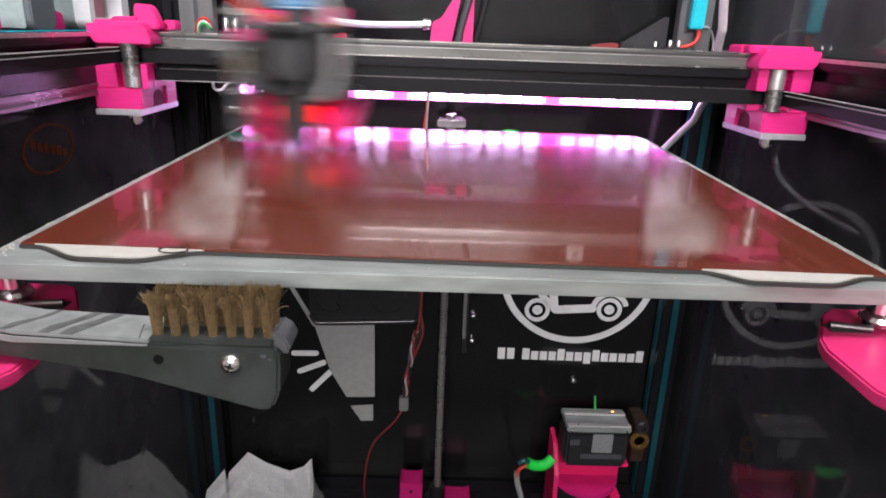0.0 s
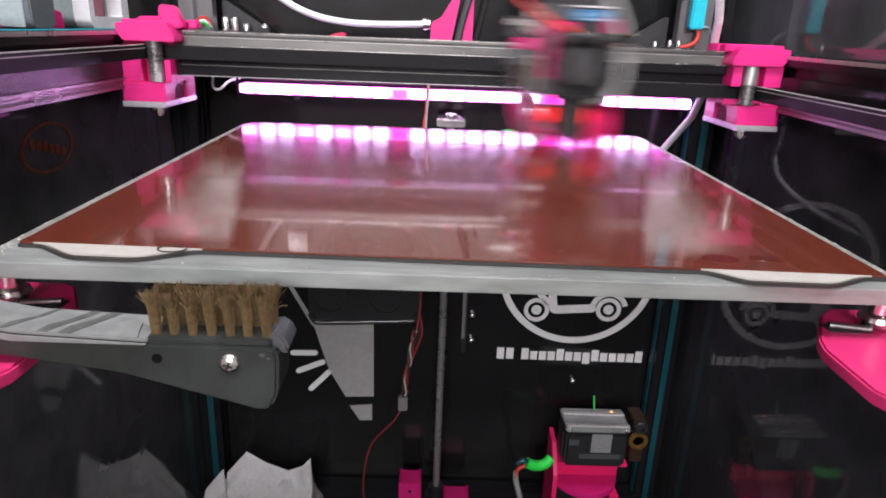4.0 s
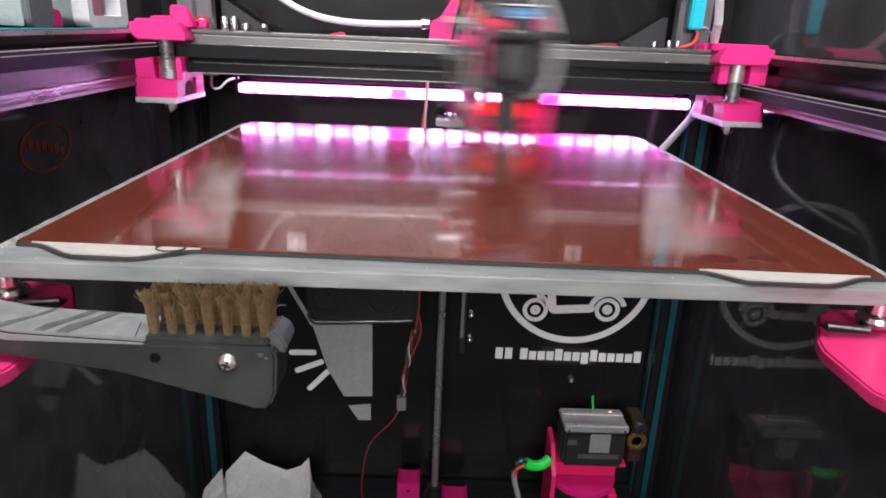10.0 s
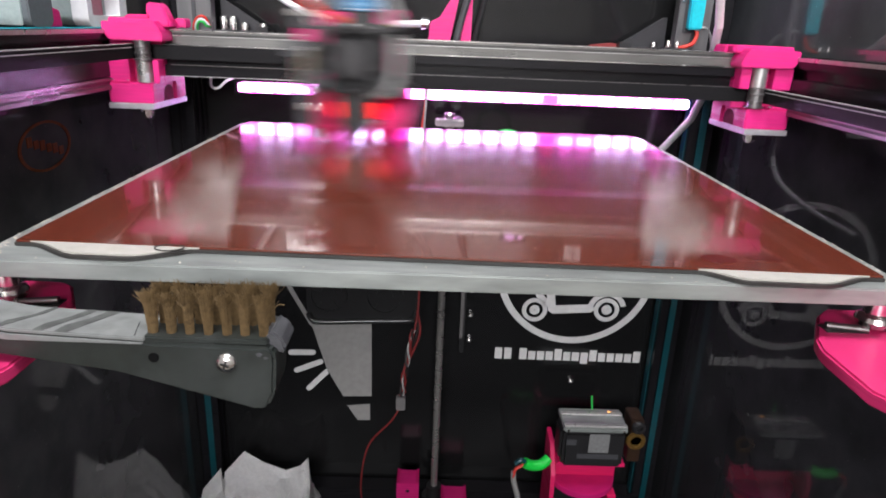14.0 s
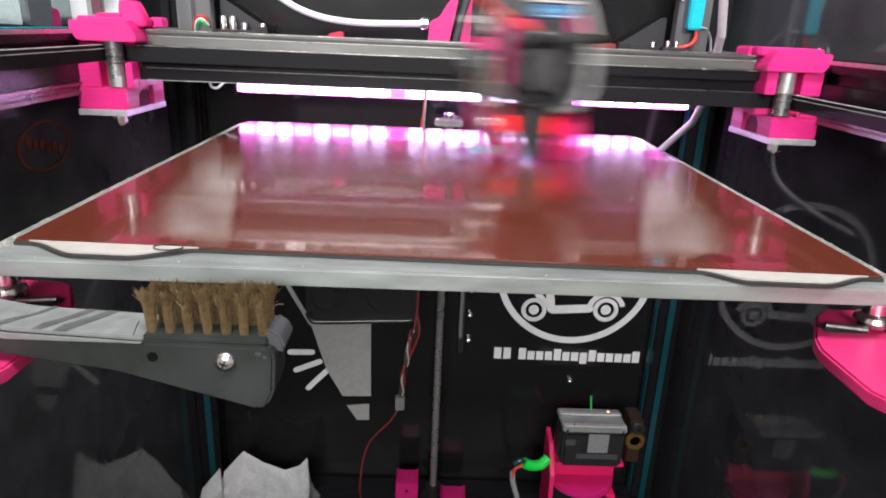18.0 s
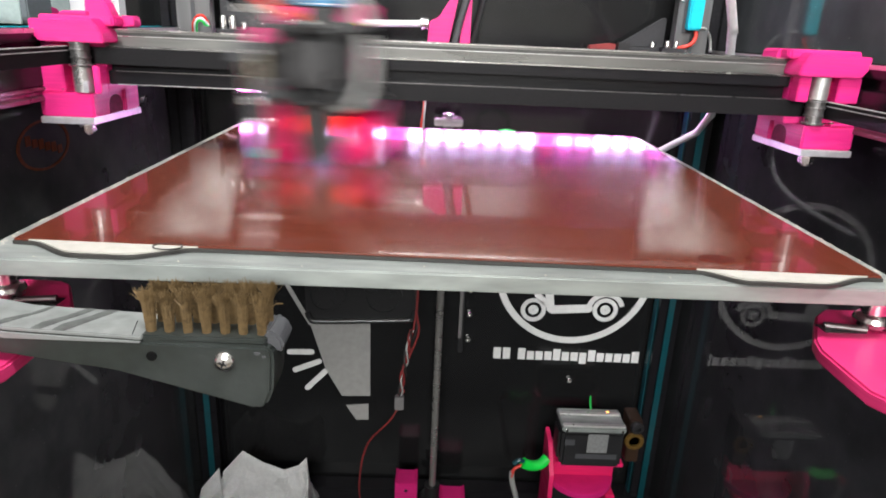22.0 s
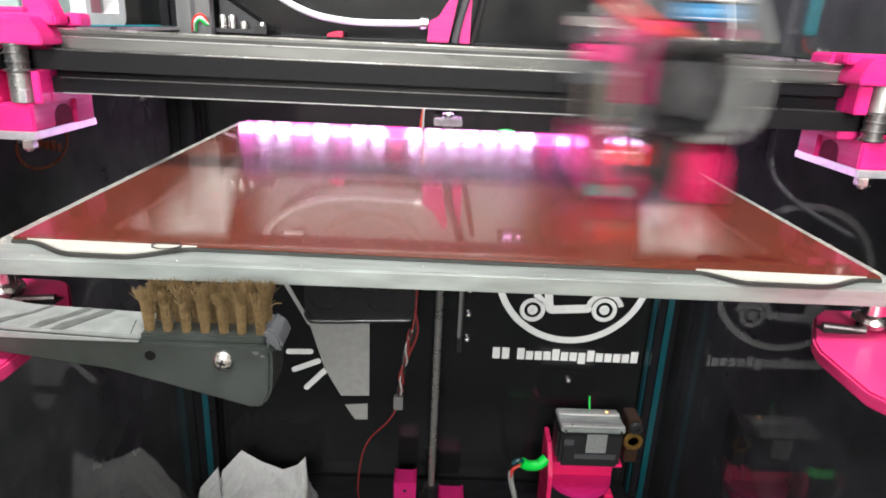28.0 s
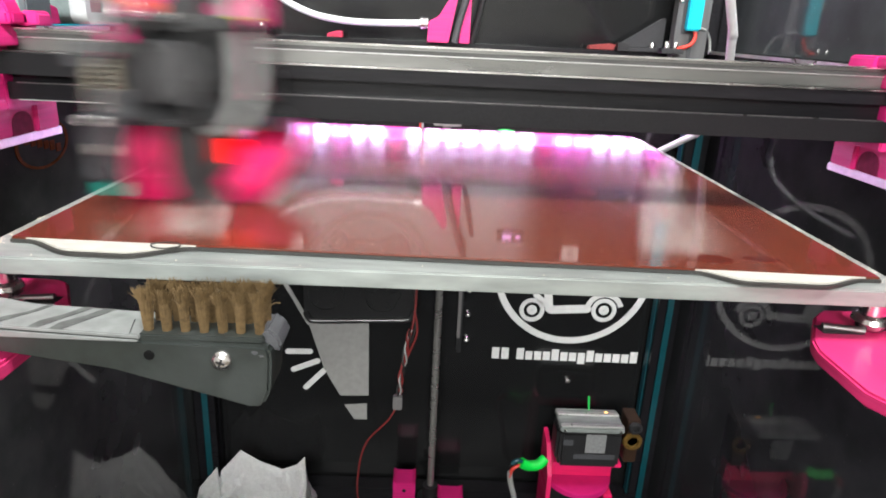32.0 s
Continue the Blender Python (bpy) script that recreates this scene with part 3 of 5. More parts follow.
part("glue_ring", bm, MAGNET, sheet, "thin dark ring left by dried glue")
CRUMB = material("pale_crumbs", (0.5, 0.46, 0.4), 0.7, vary=0.3)
rng = random.Random(4)
bm = bmesh.new()
for k in range(1240):
    u = rng.random()
    if k < 1050:
        cx, cy, cz = rng.choice((-1, 1)) * rng.uniform(0.1478, 0.1545), 0.005 + 0.3 * u, 0.0001
    elif k < 1070:
        cx, cz = rng.uniform(-0.15, 0.15), 0.0001
        cy = rng.uniform(0.001, 0.007)
    else:
        cx, cy, cz = rng.uniform(-0.14, 0.14), 0.02 + 0.26 * u * u, 0.0022
    r = rng.uniform(0.0001, 0.00042) if k < 1070 else rng.uniform(0.00007, 0.00018)
    vs = [bm.verts.new((cx + r * math.cos(q * 1.57 + k), cy + r * math.sin(q * 1.57 + k), cz)) for q in range(4)] + [bm.verts.new((cx, cy, cz + r * 1.1))]
    for q in range(4):
        bm.faces.new((vs[q], vs[(q + 1) % 4], vs[4]))
    bm.faces.new(vs[:4][::-1])
tagged(part("crumbs", bm, CRUMB, bed, "fine pale crumbs on sheet and plate"), "fine pale crumbs on sheet and plate", kind="stuff")
for gx, gy in ((-0.12, 0.0004), (0.13, 0.0004), (-0.132, 0.0004)):
    part("speck", lathe((gx, gy, -0.003), (0, -1, 0), [(0.0006, 0), (0.0005, 0.0002)], 8), PLASTIC, bed, "dark speck")


def bed_arm(s):
    """Pink arm under a front corner of the bed, with its ball mount."""
    ob = thing("bed_arm", s * 0.165, -0.03, -0.0255, "pink printed arm carrying a front corner of the bed", "bracket", "bed arms")
    out = [(0.146, 0.031), (0.139, 0.024), (0.1275, 0.004), (0.125, -0.004), (0.125, -0.030), (0.165, -0.11), (0.215, -0.11), (0.215, 0.031)]
    if s < 0:
        out = [(0.150, 0.033), (0.1445, 0.0325), (0.140, 0.030), (0.1285, 0.010), (0.1262, 0.002), (0.126, -0.032), (0.165, -0.11), (0.215, -0.11), (0.215, 0.033)]
    part("plate", prism([(s * a, b) for a, b in out], "z", -0.0255, -0.0205, 0.0008), ARM_PINK, ob)
    bx, by = s * 0.1535, 0.0145
    part("spacer", cyl((bx, by, -0.006), (bx, by, -0.0145), 0.0042, n=24, bevel=0.0004), STEEL, ob, "steel standoff")
    ball = part("ball", lathe((bx, by, -0.0205), (0, 0, 1), [(0.0001, 0.0), (0.0035, 0.0003), (0.0058, 0.0018), (0.0064, 0.0036), (0.0058, 0.0052), (0.0042, 0.0062), (0.0001, 0.0066)]), STEEL, ob, "chromed steel ball cup")
    part("pin", cyl((bx - s * 0.004, by - 0.004, -0.0195), (bx - s * 0.0175, by - 0.001, -0.0195), 0.0014, n=12), SIDE_RAIL, ball)
    part("pin_slot", box(min(bx - s * 0.004, bx - s * 0.019), max(bx - s * 0.004, bx - s * 0.019), by - 0.005, by + 0.0015, -0.0209, -0.0203), PLASTIC, ob, "dark slot under the pin")
    part("pin", cyl((bx + s * 0.003, by - 0.006, -0.0192), (bx + s * 0.014, by - 0.010, -0.0192), 0.0014, n=12), SIDE_RAIL, ball)
    return ob


bed_arm(-1)
bed_arm(1)

# ---- nozzle brush in front of the bed ----
brush = thing("nozzle_brush", -0.09, -0.022, -0.03, "brass wire brush with a dark grey handle and worn silver top", "brush")
grip_out = [(-0.235, 0.008), (-0.1255, -0.0105), (-0.0874, -0.0122), (-0.0520, -0.0128), (-0.0506, -0.0142), (-0.0502, -0.0165), (-0.0508, -0.0275), (-0.0530, -0.0325), (-0.0562, -0.0336), (-0.0965, -0.0222), (-0.1280, -0.0178), (-0.235, -0.004)]
handle = part("handle", prism(grip_out, "y", -0.030, -0.014, 0.0012), BRUSH_BODY, brush, "dark grey tapered handle")
silver = part("silver_top", prism([(-0.235, 0.0095), (-0.1255, -0.0092), (-0.0874, -0.0108), (-0.0874, -0.0121), (-0.1255, -0.0104), (-0.235, 0.0081)], "y", -0.0298, -0.0142, 0.0003), BRUSH_TOP, brush, "worn silver painted top face")
part("end_cap", prism([(-0.0548, -0.0128), (-0.0540, -0.0100), (-0.0525, -0.0090), (-0.0505, -0.0096), (-0.0482, -0.0122), (-0.0478, -0.0150), (-0.0496, -0.0168), (-0.0506, -0.0150)], "y", -0.0268, -0.0142, 0.0008), GREY_PRINT, brush, "bent aluminium end cap")
part("silver_bevel", prism([(-0.235, 0.0080), (-0.1255, -0.0106), (-0.0874, -0.0122), (-0.0880, -0.0128), (-0.1260, -0.0126), (-0.235, 0.0050)], "y", -0.0303, -0.0297, 0.0002), BRUSH_TOP, silver, "worn silver front edge")
screw = part("screw", lathe((-0.0643, -0.030, -0.0178), (0, -1, 0), [(0.0032, 0), (0.0031, 0.0006), (0.0024, 0.0014), (0.0011, 0.0018), (0.0001, 0.0018)], 24), STEEL, brush, "round cross-head screw")
for rot in (0, 90):
    b = box(-0.0013, 0.0013, -0.0002, 0.0002, -0.0003, 0.0003)
    bmesh.ops.transform(b, matrix=pose(-0.0643, -0.0318, -0.0178, 0, rot + 20, 0), verts=b.verts)
    part("screw_slot", b, PLASTIC, screw, "cross recess of the screw")
# A near-black disc on the surface; the hole's shade is its colour.
part("pilot_hole", cyl((-0.0850, -0.0303, -0.0168), (-0.0850, -0.0296, -0.0168), 0.0015, n=16), HOLE, handle, "black disc standing for a small hole")
part("bristle_pad", box(-0.0890, -0.0525, -0.0290, -0.0150, -0.0126, -0.0108, 0.0004), BRUSH_BODY, handle, "raised rim of the bristle pad")
for k, (wx, wz, wr) in enumerate(((-0.0548, -0.0150, 0.0009), (-0.0530, -0.0160, 0.0006))):
    out = [(wx + wr * (1 + 0.3 * math.sin(i * 2.3 + k)) * math.cos(i * 0.785), wz + wr * 0.7 * math.sin(i * 0.785)) for i in range(8)]
    part("scuff", prism(out, "y", -0.0302, -0.0299), GREY_PRINT, handle, "pale scuff")
for wx, ww in ((-0.1185, 0.0028), (-0.1125, 0.0036), (-0.1290, 0.0014)):
    b = prism([(wx, -0.0297), (wx + ww, -0.0297), (wx + ww + 0.003, -0.0240), (wx + ww * 0.7 + 0.007, -0.0190), (wx + ww + 0.0085, -0.0145), (wx + 0.0085, -0.0145), (wx + 0.0052, -0.0205), (wx + 0.001, -0.0255)], "z", 0.0, 0.0001)
    for v in b.verts:
        v.co.z += -0.00915 - 0.042 * (v.co.x + 0.1255) + (0.129 * max(0.0, -0.1255 - v.co.x))
    part("wear_streak", b, STAIN, silver, "dark diagonal wear")
rng = random.Random(11)
for row, ry in enumerate((-0.0258, -0.0188)):
    for k in range(7):
        tx = -0.0862 + 0.00532 * k + (0.0005 if row else 0)
        b = bmesh.new()
        top = 0.0136 + rng.uniform(-0.0006, 0.0006)
        for f in range(190):
            a, q = rng.uniform(0, 6.283), math.sqrt(rng.random()) * 0.00125
            root = Vector((tx + q * math.cos(a), ry + q * math.sin(a), -0.0122))
            mid = root + Vector((rng.gauss(0, 0.0003), rng.gauss(0, 0.0003), top * 0.72))
            tip = mid + Vector((rng.gauss(0, 0.0008) + q * math.cos(a) * 1.2, rng.gauss(0, 0.0007), top * 0.27 + rng.gauss(0, 0.0007)))
            pts = []
            for c, r in ((root, 0.00013), (mid, 0.00012), (tip, 0.00008)):
                pts.append([b.verts.new(c + Vector((r * math.cos(j * 2.094), r * math.sin(j * 2.094), 0))) for j in range(3)])
            for u, v in zip(pts, pts[1:]):
                for j in range(3):
                    b.faces.new((u[j], u[(j + 1) % 3], v[(j + 1) % 3], v[j]))
        part("bristle_tuft", b, BRASS, brush)
b = sweep([(-0.0520, -0.024, -0.0035), (-0.0498, -0.0255, -0.0012), (-0.0478, -0.0262, -0.0008)], 0.00016, 5)
part("stray_bristle", b, BRASS, brush)
part("stray_bristle", sweep([(-0.0905, -0.029, -0.0112), (-0.0892, -0.0295, -0.0085), (-0.0880, -0.0295, -0.006)], 0.00013, 5), BRUSH_BODY, brush)


# ---- under the bed ----
screw_rod = thing("lead_screw", 0.006, 0.368, ZF, "steel lead screw standing between pink holders", "lead screw")
bm = cyl((0.006, 0.368, ZF + 0.02), (0.006, 0.368, 0.0), 0.0035, n=20)
part("rod", bm, ROD, screw_rod, "polished steel rod")
part("coupler", lathe((0.006, 0.368, ZF + 0.004), (0, 0, 1), [(0.013, 0), (0.013, 0.016), (0.012, 0.018), (0.008, 0.0185), (0.008, 0.03)]), PLASTIC, screw_rod)
part("nut", box(-0.006, 0.018, 0.352, 0.372, -0.003, 0.0035, 0.001), STEEL, screw_rod, "bright metal nut block")
part("nut_knob", lathe((0.006, 0.356, 0.0035), (0, 0, 1), [(0.0045, 0), (0.0045, 0.0035), (0.0038, 0.0045)]), STEEL, screw_rod)
for x0, x1, zt in ((-0.0320, -0.0095, -0.361), (0.0135, 0.0395, -0.380)):
    ob = thing("screw_holder", (x0 + x1) / 2, 0.36, ZF, "pink printed holder at the foot of the lead screw", "bracket", "screw holders")
    part("block", prism([(x0, ZF), (x1, ZF), (x1, zt + 0.003), (x1 - 0.003, zt), (x0 + 0.003, zt), (x0, zt + 0.003)], "y", 0.348, 0.372, 0.0008), PINK, ob)
    part("screw_hole", cyl(((x0 + x1) / 2, 0.3478, zt - 0.008), ((x0 + x1) / 2, 0.349, zt - 0.008), 0.0018, n=14), PLASTIC, ob)

fan_box = thing("fan_housing", -0.068, 0.375, -0.195, "black twin fan housing with a glossy lower rim", "fan")
fx = prism([(-0.1205, -0.10), (-0.0165, -0.10), (-0.0165, -0.182), (-0.021, -0.1885), (-0.112, -0.1925), (-0.1185, -0.187)], "y", 0.358, 0.392, 0.0015)
part("body", fx, PLASTIC, fan_box)
part("rim", sweep([(-0.1170, 0.3575, -0.1800), (-0.1135, 0.3572, -0.1868), (-0.1060, 0.3570, -0.1882), (-0.0670, 0.3570, -0.1864), (-0.0285, 0.3570, -0.1846), (-0.0200, 0.3572, -0.1826), (-0.0172, 0.3575, -0.1750)], 0.0028, 12), GLOSS_BLACK, fan_box, "glossy lower rim")
for cx in (-0.099, -0.047):
    ring = part("fan_ring", ring_flat(cx, -0.1615, 0.358, 0.0165, 0.003, 0.0025, 40), PLASTIC, fan_box)
    part("hub", cyl((cx, 0.3565, -0.1615), (cx, 0.3585, -0.1615), 0.0085, n=28, bevel=0.0006), PLASTIC, ring)
    for k in range(5):
        b = box(-0.0008, 0.0008, 0.3568, 0.3583, 0.008, 0.0155)
        bmesh.ops.transform(b, matrix=Matrix.Translation((cx, 0, -0.1615)) @ Matrix.Rotation(k * 1.2566, 4, "Y"), verts=b.verts)
        part("blade", b, PLASTIC, ring)
part("bracket", box(-0.1, -0.04, 0.392, 0.3998, -0.14, -0.11), PLASTIC, fan_box)

loom = thing("wire_loom", -0.02, 0.3, -0.16, "twisted red and black wires with a small plug", "wires")
main = [(-0.0150, 0.305, -0.02), (-0.0155, 0.305, -0.130), (-0.0158, 0.30, -0.164), (-0.0228, 0.30, -0.196), (-0.0262, 0.30, -0.228)]
part("red_wire", sweep([(x + 0.0013 * math.sin(i * 2.0), y, z) for i, (x, y, z) in enumerate(main)], 0.0009, 8), LOOM_RED, loom)
part("black_wire", sweep([(x - 0.0016 * math.sin(i * 1.7 + 1), y + 0.002, z) for i, (x, y, z) in enumerate(main)], 0.0010, 8), BLACK_WIRE, loom)
part("red_wire", sweep([(-0.0155, 0.302, -0.150), (-0.0125, 0.300, -0.168), (-0.0195, 0.299, -0.190), (-0.0270, 0.299, -0.210), (-0.0235, 0.30, -0.226)], 0.0009, 8), LOOM_RED, loom)
part("black_wire", sweep([(-0.0165, 0.302, -0.165), (-0.0235, 0.300, -0.186), (-0.0240, 0.299, -0.205), (-0.0285, 0.30, -0.228)], 0.0009, 8), BLACK_WIRE, loom)
for k, m in ((0, CABLE_GREY), (2, LOOM_RED), (4, BLACK_WIRE)):
    part("twisted_wire", sweep([(-0.0185 - 0.0085 * i / 12 + 0.0017 * math.cos(i * 1.1 + k), 0.299 + 0.0017 * math.sin(i * 1.1 + k), -0.166 - 0.063 * i / 12) for i in range(13)], 0.0008, 8, steps=5), m, loom)
part("plug", box(-0.0315, -0.0235, 0.297, 0.303, -0.243, -0.230, 0.0007), GREY_WIRE, loom, "small grey wire plug")
part("red_wire", sweep([(-0.0290, 0.30, -0.243), (-0.0360, 0.30, -0.256), (-0.0550, 0.305, -0.283), (-0.0625, 0.31, -0.318), (-0.063, 0.32, -0.36), (-0.05, 0.34, -0.405)], 0.0008, 8), LOOM_RED, loom)

for zx, zz in ((0.0361, -0.1945), (0.0361, -0.222), (0.0361, -0.168), (0.1435, -0.2652)):
    ob = thing("panel_screw", zx, YB, zz, "small steel screw in the back panel", "screw", "panel screws")
    bolt(zx, YB, zz, (0, -1, 0), 0.0028, 0.004, ob, "head")
hinge = thing("cable_clip", 0.031, YB, -0.19, "narrow black clip strip on the back panel", "clip")
part("strip", box(0.026, 0.031, YB - 0.008, YB, -0.235, -0.15, 0.001), PLASTIC, hinge)
part("metal_edge", box(0.0258, 0.0290, YB - 0.0088, YB - 0.0080, -0.2180, -0.1600, 0.0003), GREY_WIRE, hinge, "dull metal edge")

# motor on its pink stand
motor = thing("stepper_motor", 0.155, 0.36, -0.333, "black motor with ribbed silver top on a pink stand", "motor")
x0, x1, yf, yk, zt, zb = 0.1240, 0.1842, 0.323, 0.356, -0.2715, -0.3160
mbody = part("body", box(x0 + 0.001, x1 - 0.001, yf, yk, zb, zt - 0.006, 0.003), PLASTIC, motor)
mcap = part("top_cap", box(x0, x1, yf - 0.001, yk, zt - 0.0055, zt, 0.0012), ALU, motor, "silver top cap")
for yy in (yf - 0.0005, yf + 0.0195):
    part("rib", box(x0 + 0.0005, x1 - 0.0005, yy, yy + 0.0052, zt, zt + 0.0018, 0.0006), SATIN_STEEL, mcap, "bright raised rib")
part("label", box(0.149, 0.168, yf - 0.0006, yf, -0.2985, -0.2785), DULL_LABEL, mbody, "pale rectangular label")
part("label", box(0.1275, 0.137, yf - 0.0006, yf, -0.291, -0.285), GREY_PRINT, mbody)
part("label", box(0.139, 0.178, yf - 0.0006, yf, -0.3055, -0.3005), GREY_PRINT, mbody)
part("side_board", box(0.1885, 0.2005, 0.328, 0.352, -0.312, -0.266, 0.001), BROWN_BOARD, motor, "brown circuit board")
part("coil", lathe((0.1945, 0.3275, -0.272), (0, -1, 0), [(0.006, 0), (0.0065, 0.003), (0.005, 0.005), (0.003, 0.005), (0.003, 0.001), (0.0001, 0.001)]), PLASTIC, motor)
# Amber highlight on the cap, put in as a small glowing dome.
part("status_light", lathe((0.172, 0.3475, zt), (0, 0, 1), [(0.0018, 0), (0.0016, 0.0016), (0.0001, 0.0022)], 12), AMBER_GLOW, mcap, "amber highlight made as a glowing dome")
for mx in (x0 + 0.004, x1 - 0.004):
    bolt(mx, yf - 0.001, zt - 0.0028, (0, -1, 0), 0.0014, 0.0008, mcap)
part("terminal", box(x0 - 0.0012, x0 + 0.0012, 0.330, 0.350, zb + 0.006, zt - 0.010, 0.0006), PLASTIC, mbody)
part("coil_ring", lathe((0.1945, 0.3300, -0.288), (0, -1, 0), [(0.0085, 0), (0.0095, 0.002), (0.0085, 0.004), (0.0055, 0.004), (0.0048, 0.002)], 24), COIL, motor, "brown wound coil")
part("jumper", sweep([(0.157, 0.354, zt), (0.1565, 0.356, zt + 0.006), (0.156, 0.357, zt + 0.013)], 0.0009, 8), GREEN_WIRE, motor, "green wire end")
stand = thing("motor_stand", 0.155, 0.34, ZF, "pink printed stand with a curved cut-out, under the motor", "bracket")
# Walls redder, shelf brighter pink: how light falls is put into the colours.
part("side_wall", prism([(0.326, ZF), (0.372, ZF), (0.372, -0.304), (0.350, -0.308), (0.330, -0.332)], "x", 0.1185, 0.1228, 0.0008), RED_LIT_PINK, stand)
part("top_plate", box(0.1228, 0.1885, 0.330, 0.360, -0.3200, -0.3162, 0.0006), RED_LIT_PINK, stand)
part("back_wall", box(0.1228, 0.1885, 0.356, 0.3672, -0.3500, -0.3165, 0.0006), RED_LIT_PINK, stand)
# Black sheet put in where the space below the shelf lies in shadow.
part("lower_brace", box(0.1228, 0.1885, 0.3675, 0.3715, ZF, -0.3165, 0.0004), PLASTIC, stand, "black sheet standing for the shadow under the shelf")
part("round_shelf", prism([(0.1555 + 0.034 * math.cos(radians(a)), 0.365 - 0.038 * math.sin(radians(a))) for a in range(10, 171, 8)], "z", -0.3565, -0.3500, 0.0006), PINK, stand, "half-round shelf")
part("post", box(0.1770, 0.1862, 0.334, 0.3598, ZF, -0.3566, 0.0008), RED_LIT_PINK, stand)
plug = thing("connector", 0.103, 0.34, -0.325, "bright green wire connector with a grey cable", "connector")
part("shell", sweep([(0.1175, 0.3435, -0.3215), (0.110, 0.340, -0.3265), (0.100, 0.338, -0.3265), (0.0925, 0.337, -0.3225)], 0.0052, 14), GREEN_PLUG, plug, "bright green shell")
part("blue_wire", sweep([(0.0935, 0.337, -0.3215), (0.0885, 0.336, -0.3195), (0.0835, 0.336, -0.3235)], 0.0022, 8), TEAL, plug)
part("red_wire", sweep([(0.093, 0.337, -0.325), (0.0845, 0.335, -0.329), (0.0825, 0.335, -0.338)], 0.0017, 8), RED, plug)
part("cable", sweep([(0.0825, 0.336, -0.333), (0.0838, 0.336, -0.345), (0.0895, 0.336, -0.366), (0.094, 0.338, -0.395), (0.1, 0.34, ZF + 0.002)], 0.0026, 10), CABLE_GREY, plug)


def crumple(cx, cy, crest, depth, seed, label):
    """A crumpled tissue standing in a fold: its crest runs through (x, height) pairs, its skirts spread to both sides."""
    ob = thing("tissue", cx, cy, ZF, label, "paper", "crumpled papers")
    line = []
    for (xa, za), (xb, zb) in zip(crest, crest[1:]):
        line += [Vector((xa + (xb - xa) * k / 4, 0, za + (zb - za) * k / 4)) for k in range(4)]
    line.append(Vector((crest[-1][0], 0, crest[-1][1])))
    b = bmesh.new()
    rows, n = [], 12
    for i, p in enumerate(line):
        u = i / (len(line) - 1)
        row = []
        for j in range(2 * n + 1):
            v = abs(j - n) / n
            side = -1 if j < n else 1
            crease = noise.noise(Vector((u * 3.1 + seed, v * 2.3, side * 0.7)))
            fine_fold = abs(noise.noise(Vector((u * 7.0, v * 5.0 + seed, side * 1.9))))
            # an upper leaf that hangs over a tucked fold, and a lower leaf that spreads on the base
            out = v / 0.5 if v < 0.5 else (1 - 0.55 * (v - 0.5) / 0.14 if v < 0.64 else 0.45 + 0.65 * (v - 0.64) / 0.36)
            fall = 0.62 * v / 0.5 if v < 0.5 else (0.62 + 0.02 * (v - 0.5) / 0.14 if v < 0.64 else 0.64 + 0.36 * (v - 0.64) / 0.36)
            h = p.z * (1 - fall) * (1 + 0.18 * crease * min(1, 4 * v))
            y = side * depth * out * (0.7 + 0.6 * fine_fold) + 0.012 * crease * v
            x = p.x + 0.009 * v * crease + (u - 0.5) * 0.010 * out * min(1, 3 * v)
            row.append(b.verts.new((cx + x, cy + y, ZF + max(0.0008, h + 0.016 * (fine_fold - 0.25) * min(1, 5 * v) * (1 - v)))))
        rows.append(row)
    for p, q in zip(rows, rows[1:]):
        for j in range(2 * n):
            k = (p[j], q[j], q[j + 1], p[j + 1])
            for tri in (((0, 1, 2), (0, 2, 3)) if (j + len(b.faces) // 24) % 2 else ((0, 1, 3), (1, 2, 3))):
                b.faces.new([k[m] for m in tri])
    bmesh.ops.solidify(b, geom=list(b.faces), thickness=0.0005)
    leaf = part("sheet", b, PAPER, ob)
    for face in leaf.data.polygons:
        face.use_smooth = False
    return ob


crumple(-0.155, 0.36, [(-0.058, 0.012), (-0.052, 0.049), (-0.031, 0.0745), (-0.012, 0.062), (0.010, 0.053), (0.0245, 0.059), (0.033, 0.069), (0.0345, 0.040), (0.031, 0.008)], 0.019, 5, "crumpled white tissue lying on the printer base")
crumple(-0.222, 0.348, [(-0.010, 0.012), (-0.004, 0.037), (0.0155, 0.0625), (0.0172, 0.020)], 0.014, 8, "folded pinkish white tissue against the side panel")


# ---- behind and above the gantry ----
entry = thing("tube_anchor", 0.004, 0.372, 0.063, "pink printed anchor holding a white tube", "bracket")
part("block", prism([(-0.0140, 0.0632), (0.0035, 0.0632), (0.010, 0.098), (0.0065, 0.102), (0.000, 0.092), (-0.0050, 0.0835), (-0.0128, 0.0795)], "y", 0.364, 0.384, 0.0008), PINK, entry)
part("rear_block", prism([(0.0125, 0.0632), (0.0212, 0.0632), (0.0212, 0.104), (0.017, 0.104)], "y", 0.368, 0.384, 0.0006), PINK, entry)
part("fitting", lathe((-0.0140, 0.373, 0.0775), (-1, 0, 0), [(0.0045, 0), (0.0045, 0.003), (0.0052, 0.0035), (0.0052, 0.006), (0.004, 0.0065)], 20), STEEL, entry, "push-in tube fitting")
part("clamp_arm", sweep([(0.0085, 0.366, 0.0635), (0.0125, 0.366, 0.082), (0.021, 0.366, 0.112), (0.03, 0.37, 0.14)], 0.0028, 10), GREY_PRINT, entry, "grey strut")
part("dark_strut", sweep([(0.0235, 0.380, 0.063), (0.0285, 0.380, 0.084), (0.034, 0.382, 0.112)], 0.0024, 10), PLASTIC, entry)
